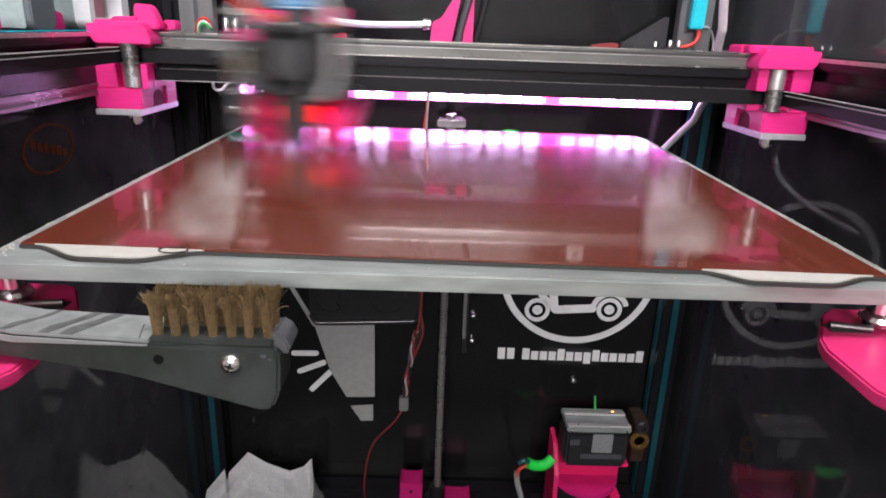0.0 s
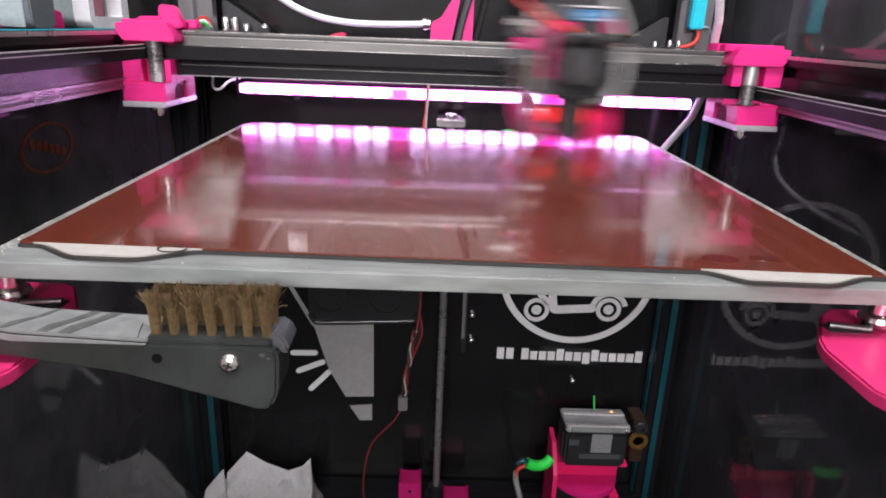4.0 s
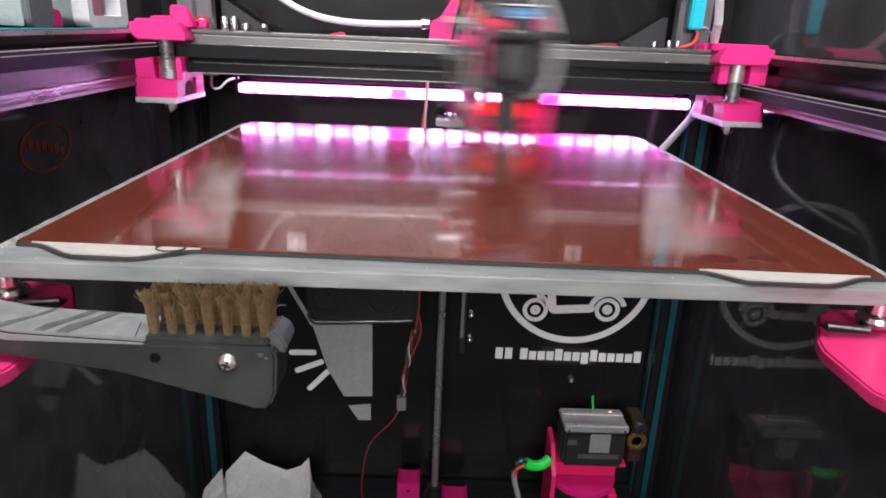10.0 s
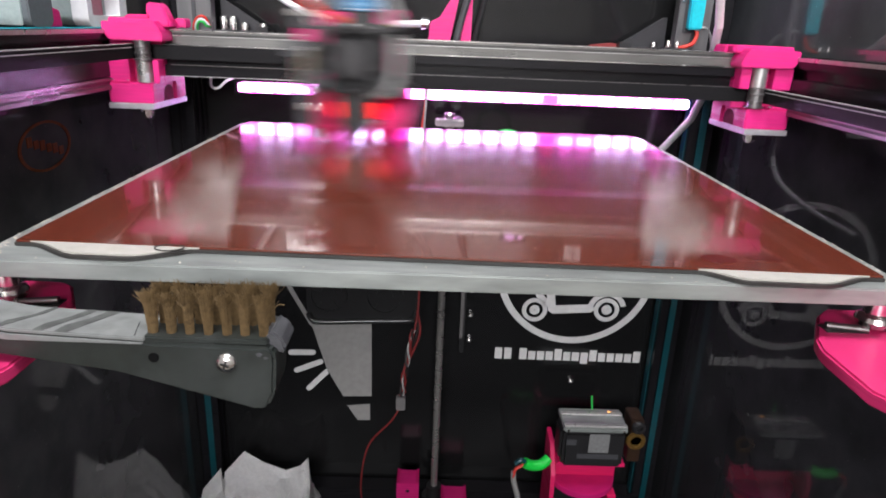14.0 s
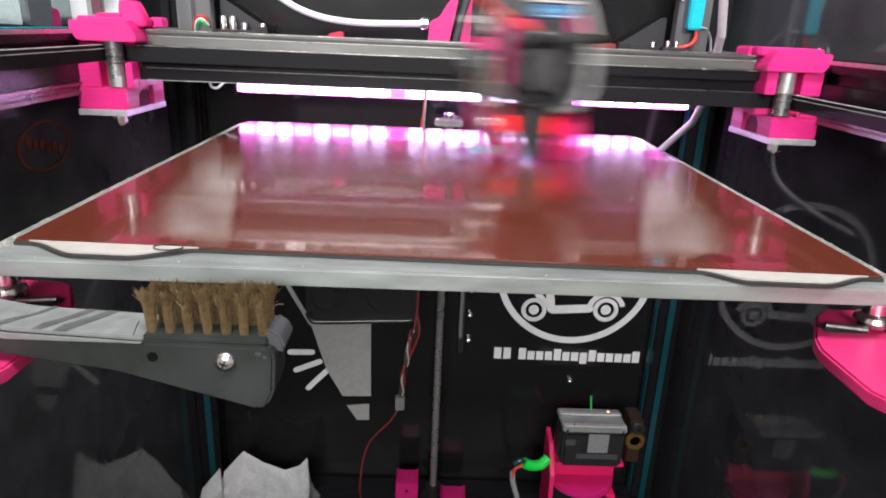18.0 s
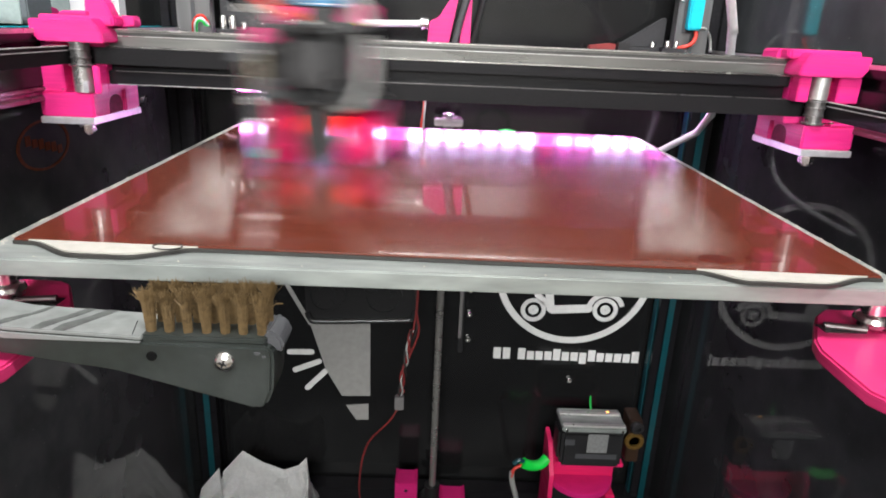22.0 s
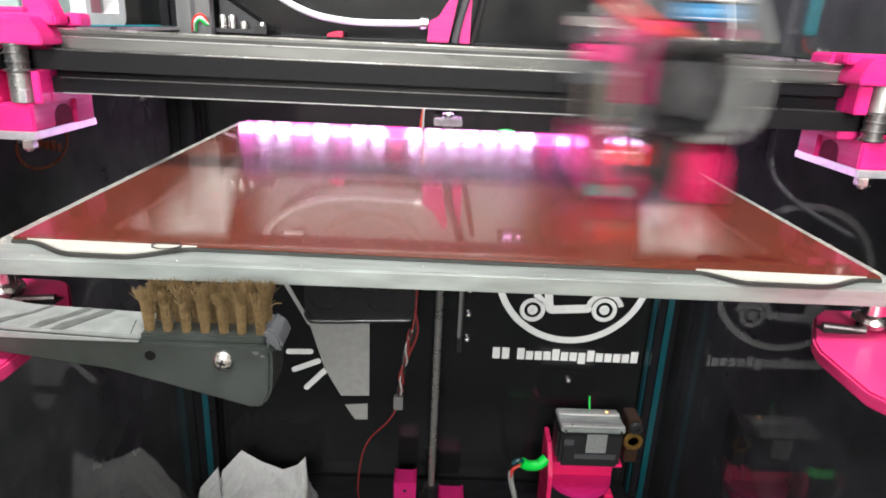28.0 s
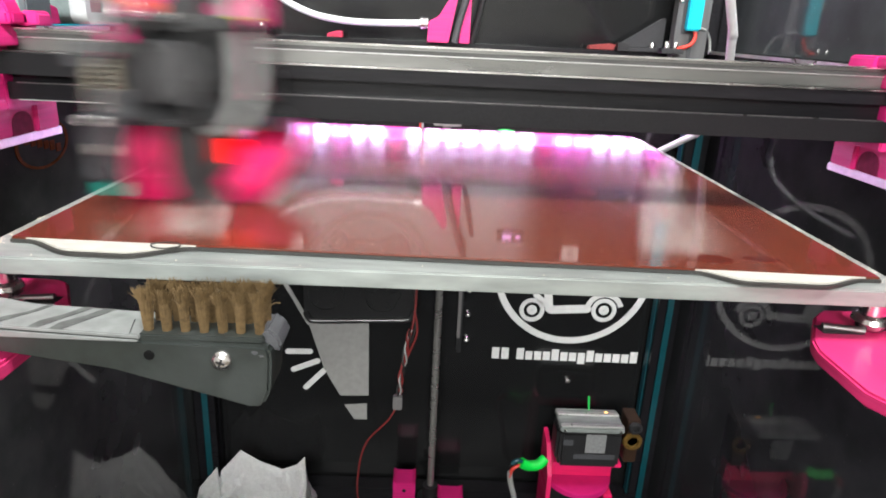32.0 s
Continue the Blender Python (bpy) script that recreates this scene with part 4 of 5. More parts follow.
ptfe = thing("white_tube", -0.1, 0.375, 0.0775, "white plastic tube sagging along the back panel", "tube")
part("tube", sweep([(-0.172, 0.372, 0.145), (-0.150, 0.372, 0.106), (-0.132, 0.372, 0.0912), (-0.110, 0.372, 0.0815), (-0.087, 0.372, 0.0772), (-0.060, 0.373, 0.0762), (-0.0195, 0.373, 0.0776)], 0.0027, 12), TUBE, ptfe)

side_tube = thing("loose_tube", 0.215, 0.34, -0.02, "white cable hanging behind the bed beside the side panel", "cable")
PIVOT = Vector((0.196, 0.383, -0.022))
LINKS = (0.046, 0.034, 0.078, 0.034, 0.140)
part("lower_cable", sweep([(0.1965, 0.3825, -0.020), (0.188, 0.385, -0.040), (0.173, 0.386, -0.055), (0.144, 0.388, -0.074), (0.10, 0.388, -0.095)], 0.0029, 12), TUBE, side_tube)


def tube_run(name, length):
    """A length of the hanging tube that swings from its lower end."""
    ob = new(name, mesh_of(name, sweep([(0, 0, -0.0015), (0, 0, 0), (0, 0, length * 0.5), (0, 0, length)], 0.0029, 12), TUBE))
    ob.parent = side_tube
    return ob


cable_runs = [tube_run("cable_run", length) for length in LINKS]


def gusset(s, cx, label):
    """Grey corner plate with bolts where an upright meets the back beam."""
    ob = thing("corner_gusset", cx, 0.382, 0.063, label, "bracket", "corner gussets")

    def bx(x0, x1, *r):
        return box(min(cx - s * x0, cx - s * x1), max(cx - s * x0, cx - s * x1), *r)

    tri = [(cx - s * 0.012, 0.0665), (cx - s * 0.012, 0.0905), (cx - s * 0.0155, 0.0905), (cx - s * 0.049, 0.0690), (cx - s * 0.049, 0.0665)]
    part("plate", prism(tri, "y", 0.383, 0.3865, 0.0005), DARK_PLATE, ob)
    part("foot", bx(-0.006, 0.053, 0.3740, 0.396, 0.0632, 0.0665, 0.0005), DARK_PLATE, ob)
    if s < 0:
        for d, h in ((0.0155, 0.011), (0.0235, 0.011), (0.033, 0.006), (0.048, 0.006)):
            bolt(cx - s * d, 0.3785, 0.0665, (0, 0, 1), 0.0032, h, ob)
    else:
        part("clamp_foot", bx(0.0045, 0.0225, 0.3515, 0.3615, 0.0632, 0.0672, 0.0004), DARK_PLATE, ob)
        for d in (0.0175, 0.0105):
            bolt(cx - d, 0.3565, 0.0672, (0, 0, 1), 0.0021, 0.0055, ob)
        bolt(cx - 0.0225, 0.3785, 0.0665, (0, 0, 1), 0.0026, 0.004, ob)
    part("spacer_block", bx(0.043, 0.053, 0.372, 0.380, 0.0632, 0.0700, 0.0005), PLASTIC, ob)
    up = thing("upright", cx, 0.368, 0.0400, "pale aluminium upright before the back beam", "frame post", "uprights")
    rod = part("profile", bx(-0.0165, 0.0105, 0.362, 0.3735, 0.0300, 0.30, 0.0006), UPRIGHT, up)
    part("slot", bx(-0.0045, -0.0015, 0.3612, 0.3622, 0.0300, 0.30), GREY_PRINT, rod, "dark groove")
    for k in range(3):
        bolt(cx - s * 0.009, 0.362, 0.105 + 0.04 * k, (0, -1, 0), 0.0025, 0.002, rod)
    return ob


gusset(-1, -0.1997, "dark grey corner plate with steel bolts at the back corner")
gusset(1, 0.1985, "dark grey corner plate with steel bolts at the back corner")
sleeve = thing("sleeved_cable", 0.2, 0.37, 0.064, "cyan cable sleeve with red wires at its end", "cable")
part("sleeve", box(0.1940, 0.2052, 0.3520, 0.3600, 0.0815, 0.19, 0.0012), CYAN, sleeve, "flat cyan sleeve")
part("holder", box(0.1925, 0.2065, 0.3602, 0.3618, 0.0790, 0.19, 0.0005), GREY_PRINT, sleeve)
part("red_wire", sweep([(0.2015, 0.356, 0.083), (0.2025, 0.355, 0.077), (0.1995, 0.354, 0.0710), (0.193, 0.355, 0.0680), (0.188, 0.359, 0.0665)], 0.0016, 8), RED, sleeve)
part("grey_wire", sweep([(0.203, 0.357, 0.083), (0.212, 0.362, 0.0830), (0.2205, 0.371, 0.076), (0.2235, 0.373, 0.0655)], 0.0011, 8), CABLE_GREY, sleeve)
ribbon = thing("ribbon_wires", -0.197, 0.372, 0.064, "red, white and green wires curling at the back corner", "wires")
for k, m in enumerate((RED, TUBE, GREEN_WIRE)):
    o = 0.0024 * k
    part("wire", sweep([(-0.2030 + 0.6 * o, 0.3600, 0.0640), (-0.2015 + 0.6 * o, 0.3560, 0.0695), (-0.1985 + 0.6 * o, 0.3545, 0.0745 - 0.4 * o), (-0.1945 + 0.4 * o, 0.3540, 0.0765 - o), (-0.1915, 0.3555, 0.0750 - 1.2 * o), (-0.1900, 0.3595, 0.0690)], 0.0010, 8), m, ribbon)


# outer ledge with small devices on it, beyond the side beam
ledge = thing("outer_ledge", -0.27, 0.2, 0.03, "dark outer ledge along the side of the printer", "shelf")
board = part("board", box(-0.34, -0.2420, 0.02, 0.398, 0.058, 0.0655, 0.001), ANODIZED, ledge)
part("edge_strip", box(-0.2418, -0.2405, 0.02, 0.398, 0.0635, 0.0665, 0.0004), CYAN, board, "cyan edge strip")
def rounded(y0, y1, z0, z1, r):
    """Outline of a rounded rectangle in (y, z)."""
    out = []
    for cy, cz, a0 in ((y1 - r, z0 + r, -90), (y1 - r, z1 - r, 0), (y0 + r, z1 - r, 90), (y0 + r, z0 + r, 180)):
        out += [(cy + r * math.cos(radians(a0 + 15 * k)), cz + r * math.sin(radians(a0 + 15 * k))) for k in range(7)]
    return out


def rounded_frame(x0, x1, outer, inner):
    """A rounded frame with an opening through it along x."""
    b = bmesh.new()
    loops = [[b.verts.new((x, y, z)) for y, z in ring] for ring in (outer, inner) for x in (x0, x1)]
    n = len(outer)
    for p, q in ((0, 1), (1, 3), (3, 2), (2, 0)):
        for k in range(n):
            b.faces.new((loops[p][k], loops[p][(k + 1) % n], loops[q][(k + 1) % n], loops[q][k]))
    return b


ob = thing("grey_box", -0.262, 0.231, 0.0655, "grey rounded plastic box standing on the ledge", "device")
cabinet = part("body", prism(rounded(0.2276, 0.2545, 0.0655, 0.125, 0.006), "x", -0.284, -0.2560, 0.0015), MID_GREY, ob)
# The box's window-lit front is painted on as a paler face.
part("front_panel", prism([(-0.2815, 0.0665), (-0.2605, 0.0665), (-0.2600, 0.0680), (-0.2600, 0.121), (-0.2815, 0.121)], "y", 0.2266, 0.2278, 0.0004), PALE_TEAL, cabinet, "lit front face, painted paler than the box")
ob = thing("frame_gauge", -0.262, 0.31, 0.0655, "white rounded frame with a rose window standing on the ledge", "device")
part("frame", rounded_frame(-0.2660, -0.2545, rounded(0.2962, 0.3580, 0.0655, 0.130, 0.0075), rounded(0.3030, 0.3462, 0.0740, 0.1215, 0.0012)), TUBE, ob)
# Shell added in teal to paint the cyan light on the frame's side.
part("back_shell", rounded_frame(-0.2790, -0.2662, rounded(0.2958, 0.3584, 0.0655, 0.1305, 0.0085), rounded(0.3030, 0.3462, 0.0740, 0.1215, 0.0012)), PALE_TEAL, ob, "shell behind the frame, cyan light painted in teal")
part("screen", box(-0.274, -0.268, 0.3000, 0.3490, 0.0700, 0.1240), ROSE_SCREEN, ob, "dull rose window")
ob = thing("pink_clip", -0.263, 0.262, 0.0655, "pink printed clip on the ledge", "clip")
part("body", prism([(0.2560, 0.0655), (0.2720, 0.0655), (0.270, 0.0765), (0.2575, 0.0785)], "x", -0.282, -0.260, 0.0008), PINK, ob)
ob = thing("pink_clip", -0.263, 0.2, 0.0655, "pink printed clip on the ledge", "clip")
part("body", prism([(0.190, 0.0655), (0.2065, 0.0655), (0.2065, 0.0765), (0.192, 0.0775)], "x", -0.290, -0.262, 0.0008), PINK, ob)
for k, (yy, zz) in enumerate(((0.110, 0.022), (0.33, 0.012))):
    ob = thing("panel_bolt", XL, yy, zz, "bright steel bolt in the side panel", "bolt", "panel bolts")
    bolt(XL, yy, zz, (1, 0, 0), 0.0038, 0.003, ob, "head")
ob = thing("panel_bolt", XR, 0.14, 0.022, "bright steel bolt in the side panel", "bolt", "panel bolts")
bolt(XR, 0.14, 0.022, (-1, 0, 0), 0.0038, 0.003, ob, "head")
ob = thing("status_display", 0.072, 0.40, 0.114, "small lilac glowing status light on the back panel", "indicator")
part("case", box(0.059, 0.085, 0.3945, 0.4, 0.110, 0.121, 0.001), PLASTIC, ob)
part("lens", box(0.064, 0.0725, 0.3940, 0.3946, 0.1135, 0.1175, 0.0003), LILAC_GLOW, ob, "glowing lilac lens")
part("lens", box(0.0765, 0.0805, 0.3940, 0.3946, 0.1140, 0.1170, 0.0003), LILAC_GLOW, ob, "glowing lilac lens")
# Plates added out of view to give the pale patches mirrored in the sheet.
for x0, x1, z0, z1 in ((-0.143, -0.125, 0.117, 0.136), (0.122, 0.138, 0.122, 0.137)):
    ob = thing("mirror_patch_plate", (x0 + x1) / 2, 0.4, z0, "unseen steel plate high on the back panel, added for a mirrored pale patch", "clamp", "panel clamps")
    plate = part("plate", box(x0, x1, 0.3925, 0.3965, z0, z1, 0.0008), SATIN_STEEL, ob)
    part("foot", box(x0 + 0.003, x1 - 0.003, 0.3965, 0.3998, z0 + 0.004, z1 - 0.004), PLASTIC, ob)
    bolt((x0 + x1) / 2, 0.3925, (z0 + z1) / 2, (0, -1, 0), 0.0028, 0.002, plate)
# Right clip in a darker red: its shade is put into the colour.
for x0, x1, z0, paint, word in ((0.1230, 0.1460, 0.0634, LOOM_RED, "dull red"), (-0.0990, -0.0855, 0.0634, CRIMSON, "pink")):
    ob = thing("beam_clip", (x0 + x1) / 2, 0.386, z0, "small " + word + " clip on the back beam", "clip", "beam clips")
    part("body", prism([(x0, z0), (x1, z0), (x1, z0 + 0.0046), (x1 - 0.004, z0 + 0.0052), (x0 + 0.001, z0 + 0.0030)], "y", 0.382, 0.391, 0.0005), paint, ob)
loop = thing("green_loop", 0.054, 0.335, -0.05, "green wire loop behind the bed", "wire")
part("wire", sweep([(0.036, 0.336, -0.06), (0.038, 0.335, -0.012), (0.045, 0.334, -0.0035), (0.054, 0.334, -0.0015), (0.063, 0.334, -0.0045), (0.069, 0.335, -0.014), (0.071, 0.336, -0.06)], 0.0011, 8), GREEN_WIRE, loop)
up_wire = thing("sensor_wires", -0.0148, 0.345, -0.05, "thin red and teal wires rising behind the bed", "wires")
part("wire", sweep([(-0.0168, 0.345, -0.08), (-0.0170, 0.345, -0.01), (-0.0150, 0.346, 0.012), (-0.0140, 0.36, 0.043)], 0.0009, 8), RED, up_wire)
part("wire", sweep([(-0.0150, 0.344, -0.08), (-0.0148, 0.344, -0.005), (-0.0140, 0.346, 0.016), (-0.0130, 0.36, 0.043)], 0.0009, 8), CABLE_GREY, up_wire)


# ---- moving cross gantry ----
gantry = thing("gantry", 0.0, 0.0, 0.0, "black cross beam with steel rail between two pink corner carriers", "gantry")
part("beam", prism([(0.012, 0.0385), (0.032, 0.0385), (0.032, 0.0585), (0.012, 0.0585), (0.012, 0.0522), (0.0165, 0.0522), (0.0165, 0.0458), (0.012, 0.0458)], "x", -0.190, 0.200, 0.0004), ANODIZED, gantry)
part("rail", prism([(0.016, 0.0586), (0.028, 0.0586), (0.028, 0.0632), (0.0268, 0.0640), (0.0268, 0.0655), (0.028, 0.0660), (0.028, 0.0675), (0.016, 0.0675), (0.016, 0.0660), (0.0172, 0.0655), (0.0172, 0.0640), (0.016, 0.0636)], "x", -0.190, 0.200, 0.00025), RAIL, gantry, "ground steel linear rail")
# The groove's shade is put in as a dark strip across its mouth.
part("rail_groove", box(-0.1898, 0.1998, 0.0162, 0.0168, 0.0643, 0.0658), DARK_GROOVE, gantry, "groove along the rail, its shade a dark strip")
# Thin metal strips put in as the highlights along rail and beam edges.
part("rail_arris", box(-0.1896, 0.1996, 0.0154, 0.0162, 0.0670, 0.0677, 0.0002), STEEL, gantry, "highlight strip on the upper edge of the rail")
part("rail_arris", box(-0.1896, 0.1996, 0.0156, 0.0162, 0.0637, 0.0641, 0.0001), SATIN_STEEL, gantry, "highlight strip on the middle edge of the rail")
part("beam_arris", box(-0.1896, 0.1996, 0.0113, 0.0122, 0.0579, 0.0587, 0.0002), STEEL, gantry, "highlight strip on the upper edge of the beam")
part("slot_lip", box(-0.180, 0.196, 0.0112, 0.0119, 0.0455, 0.0459), SIDE_RAIL, gantry, "highlight strip along the beam slot")
part("beam_arris", box(-0.180, 0.196, 0.0116, 0.0122, 0.0384, 0.0388, 0.0001), SATIN_STEEL, gantry, "highlight strip on the lower edge of the beam")
for k in range(16):
    part("rail_screw", lathe((-0.17 + 0.0235 * k, 0.022, 0.0675), (0, 0, 1), [(0.0026, 0), (0.0026, 0.0003), (0.0012, 0.0003), (0.0012, -0.001)], 12), STEEL, gantry)


def carrier(s, c, dz):
    """A pink corner carrier with idler, spacer, bottom plate and nut; s is its side, c its axle's x, dz a height offset
    fitted to the camera's view.
    """
    def X(a):
        return c + s * a

    def bx(x0, x1, y0, y1, z0, z1, **k):
        return box(min(X(x0), X(x1)), max(X(x0), X(x1)), y0, y1, z0 + dz, z1 + dz, **k)

    def rod(y, z0, z1, r, **k):
        return cyl((c, y, z0 + dz), (c, y, z1 + dz), r, **k)

    outline = [(-0.0150, 0.0603), (-0.0150, 0.0648), (-0.0108, 0.0722), (0.0222, 0.0714), (0.0222, 0.0652), (0.0182, 0.0603)]
    block = part("corner_carrier", prism([(X(a), z + dz) for a, z in outline], "y", -0.0015, 0.034, 0.0006), PINK, gantry, "pink printed corner carrier")
    cap = [(-0.0178, 0.010), (-0.0165, 0.0085), (0.0222, 0.0085), (0.0226, 0.010), (0.0226, 0.036), (-0.0178, 0.036)]
    part("upper_cap", prism([(X(a), y) for a, y in cap], "z", 0.0690 + dz, 0.0738 + dz, 0.0008), PINK, block)
    part("cap_end", prism([(X(a), z + dz) for a, z in ((-0.0196, 0.0684), (-0.0190, 0.0730), (-0.0182, 0.0736), (-0.0140, 0.0736), (-0.0140, 0.0684))], "y", 0.018, 0.036, 0.0005), PINK, block)
    inner, outer = (-0.0128, 0.0211) if s > 0 else (-0.0100, 0.0240)
    part("column", bx(inner, outer, 0.0098, 0.034, 0.0340, 0.0604, bevel=0.0006), PINK, block)
    part("lower_block", bx(-0.0056, 0.0230, 0.0, 0.051, 0.0214, 0.0342, bevel=0.0008), PINK, block)
    part("lower_step", bx(0.0085, 0.0226, 0.0004, 0.012, 0.0340, 0.0354, bevel=0.0006), PINK, block)
    part("inner_lug", bx(-0.0076, 0.0030, 0.034, 0.0515, 0.0214, 0.0368, bevel=0.0007), PINK, block)
    # Notch and pocket are thin plates with the recess shade painted on.
    part("lug_notch", bx(-0.0079, -0.0074, 0.0440, 0.0490, 0.0356, 0.0369), POCKET, block, "notch in the lug, its shade painted dark")
    arch = [(0.0250 + 0.0076 * math.cos(radians(a)), 0.0243 + 0.0074 * math.sin(radians(a)) ** 0.7 + dz) for a in range(0, 181, 15)] + [(0.0174, 0.0216 + dz), (0.0326, 0.0216 + dz)]
    part("pocket", prism(arch, "x", min(X(-0.0059), X(-0.0050)), max(X(-0.0059), X(-0.0050))), POCKET, block, "arched pocket, its shade painted as a dark plate")
    part("bottom_plate", prism([(X(a), y) for a, y in ((-0.0056, -0.0012), (0.0232, -0.0012), (0.0232, 0.053), (-0.0076, 0.053))], "z", 0.0177 + dz, 0.0214 + dz, 0.0004), LILAC_PLATE, block, "pale anodised bottom plate")
    part("nut", rod(0.0020, 0.0134, 0.0177, 0.0040, n=6, bevel=0.0004), STEEL, block)
    part("stud", rod(0.0020, 0.0122, 0.0136, 0.0022, n=12), STEEL, block)
    part("axle", rod(0.004, 0.030, 0.066, 0.0022, n=14), STEEL, block)
    ca, cb = (0.0468, 0.0605) if s > 0 else (0.0340, 0.0486)
    part("inner_cheek", bx(inner, -0.0062, 0.0015, 0.0100, ca, cb, bevel=0.0005), PINK, block)
    part("outer_cheek", bx(0.0090, outer, 0.0015, 0.0100, ca, cb, bevel=0.0005), PINK, block)
    z0, z1, q0, q1 = (0.0350, 0.0478, 0.0480, 0.0604) if s > 0 else (0.0484, 0.0606, 0.0346, 0.0482)
    h = z1 - z0
    part("idler", lathe((c, 0.004, z0 + dz), (0, 0, 1), [(0.0062, 0), (0.0062, 0.0008), (0.0048, 0.0010), (0.0048, h * 0.30), (0.0053, h * 0.32), (0.0053, h * 0.37), (0.0048, h * 0.39), (0.0048, h * 0.63), (0.0053, h * 0.65), (0.0053, h * 0.70), (0.0048, h * 0.72), (0.0048, h - 0.0010), (0.0058, h - 0.0008), (0.0058, h)], 26), IDLER_STEEL, block, "dark ringed bearing idler")
    part("spacer", lathe((c, 0.004, q0 + dz), (0, 0, 1), [(0.0046, 0), (0.0050, 0.0004), (0.0050, q1 - q0 - 0.0004), (0.0046, q1 - q0)], 24), SATIN_STEEL, block, "steel spacer tube")
    if s < 0:
        part("spacer_foot", bx(-0.0046, -0.0018, -0.0012, 0.004, q0, q0 + 0.0060, bevel=0.0004), LILAC_PLATE, block)
    zb = 0.0367 if s > 0 else 0.0492
    side = part("side_belt", box(min(X(0.0054), X(0.0067)), max(X(0.0054), X(0.0067)), -0.36, 0.004, zb, zb + 0.0088), RUBBER, gantry, "black toothed belt")
    # Pale strips: belt edges with their highlight put into the colour.
    for lift in (0.0088, 0.0066):
        part("belt_edge", box(min(X(0.0051), X(0.0067)), max(X(0.0051), X(0.0067)), -0.36, 0.002, zb + lift, zb + lift + 0.0005), BELT_EDGE, side, "pale belt edge with the highlight painted in")
    bm = None
    for i in range(13):
        a = radians(90 - 90 * i / 12)
        p = (c + s * 0.0060 * math.cos(a), 0.004 + 0.0060 * math.sin(a))
        if i:
            d = (Vector(p) - Vector(q)).normalized()
            n = Vector((-d.y, d.x)) * 0.0006
            bm = prism([(q[0] - n.x, q[1] - n.y), (p[0] - n.x, p[1] - n.y), (p[0] + n.x, p[1] + n.y), (q[0] + n.x, q[1] + n.y)], "z", zb, zb + 0.0088, bm=bm)
        q = p
    part("belt_bend", bm, RUBBER, side)
    part("belt_lead", box(min(c, X(-0.012)), max(c, X(-0.012)), 0.0094, 0.0106, zb, zb + 0.0088), RUBBER, side)
    if s < 0:
        part("ridge", prism([(c - 0.0130, 0.0738), (c + 0.0030, 0.0738), (c + 0.0030, 0.0762), (c - 0.0105, 0.0758)], "y", 0.010, 0.032, 0.0006), PINK, block)
        part("knob", prism([(c + 0.0010, 0.0735), (c + 0.0150, 0.0700), (c + 0.0150, 0.0740), (c + 0.0118, 0.0815), (c + 0.0095, 0.0832), (c + 0.0020, 0.0836), (c + 0.0010, 0.0800)], "y", 0.012, 0.022, 0.0008), PINK, block)
        part("knob_tab", prism([(c + 0.0140, 0.0690), (c + 0.0235, 0.0690), (c + 0.0235, 0.0735), (c + 0.0225, 0.0745), (c + 0.0170, 0.0745)], "y", 0.018, 0.028, 0.0006), PINK, block)
    for dx, dy in ((0.0105, 0.003), (0.0200, 0.003)):
        part("bolt", bolt(X(dx), dy, 0.0354 + dz, (0, 0, 1), 0.0016, 0.0008), STEEL, block)


carrier(1, 0.2035, -0.0014)
carrier(-1, -0.1943, 0.0)

# belt runs between carriers and head: short lengths that draw in before the head
RUN = 0.05
belt_runs = []
for k in range(8):
    x1 = 0.196 - RUN * 0.96 * k
    piece = part("belt_run", box(x1 - RUN, x1, 0.0088 - 0.00012 * k, 0.0101 - 0.00012 * k, 0.0367, 0.0455), RUBBER, gantry, "black toothed belt")
    belt_runs.append((piece, 1, x1 - RUN))
    x0 = -0.190 + RUN * 0.96 * k
    piece = part("belt_run", box(x0, x0 + RUN, 0.0088 - 0.00012 * k, 0.0101 - 0.00012 * k, 0.0492, 0.0580), RUBBER, gantry, "black toothed belt")
    belt_runs.append((piece, -1, x0 + RUN))


# ---- tool head, gliding along the gantry ----
head = thing("extruder_carriage", 0.0, 0.0, 0.0, "pink and black extruder with round fan and curved ducts", "extruder")
FZ = 0.0555
fan = part("fan_frame", ring_flat(0, FZ, -0.0190, 0.0186, 0.0013, 0.0100, 48), PLASTIC, head, "black round fan")
for sx in (-1, 1):
    for sz in (-1, 1):
        part("fan_corner", prism([(sx * 0.0185, FZ + sz * 0.0185), (sx * 0.0120, FZ + sz * 0.0172), (sx * 0.0142, FZ + sz * 0.0142), (sx * 0.0172, FZ + sz * 0.0120)], "y", -0.0275, -0.019, 0.0006), PLASTIC, fan)
        part("fan_screw", lathe((sx * 0.0160, -0.0275, FZ + sz * 0.0160), (0, -1, 0), [(0.0015, 0), (0.0013, 0.0008), (0.0001, 0.001)], 12), PLASTIC, fan)
part("fan_hub", lathe((0, -0.0215, FZ), (0, -1, 0), [(0.0116, 0), (0.0116, 0.0058), (0.0109, 0.0066), (0.0001, 0.0068)], 36), FAN_GREY, fan, "dark grey fan hub")
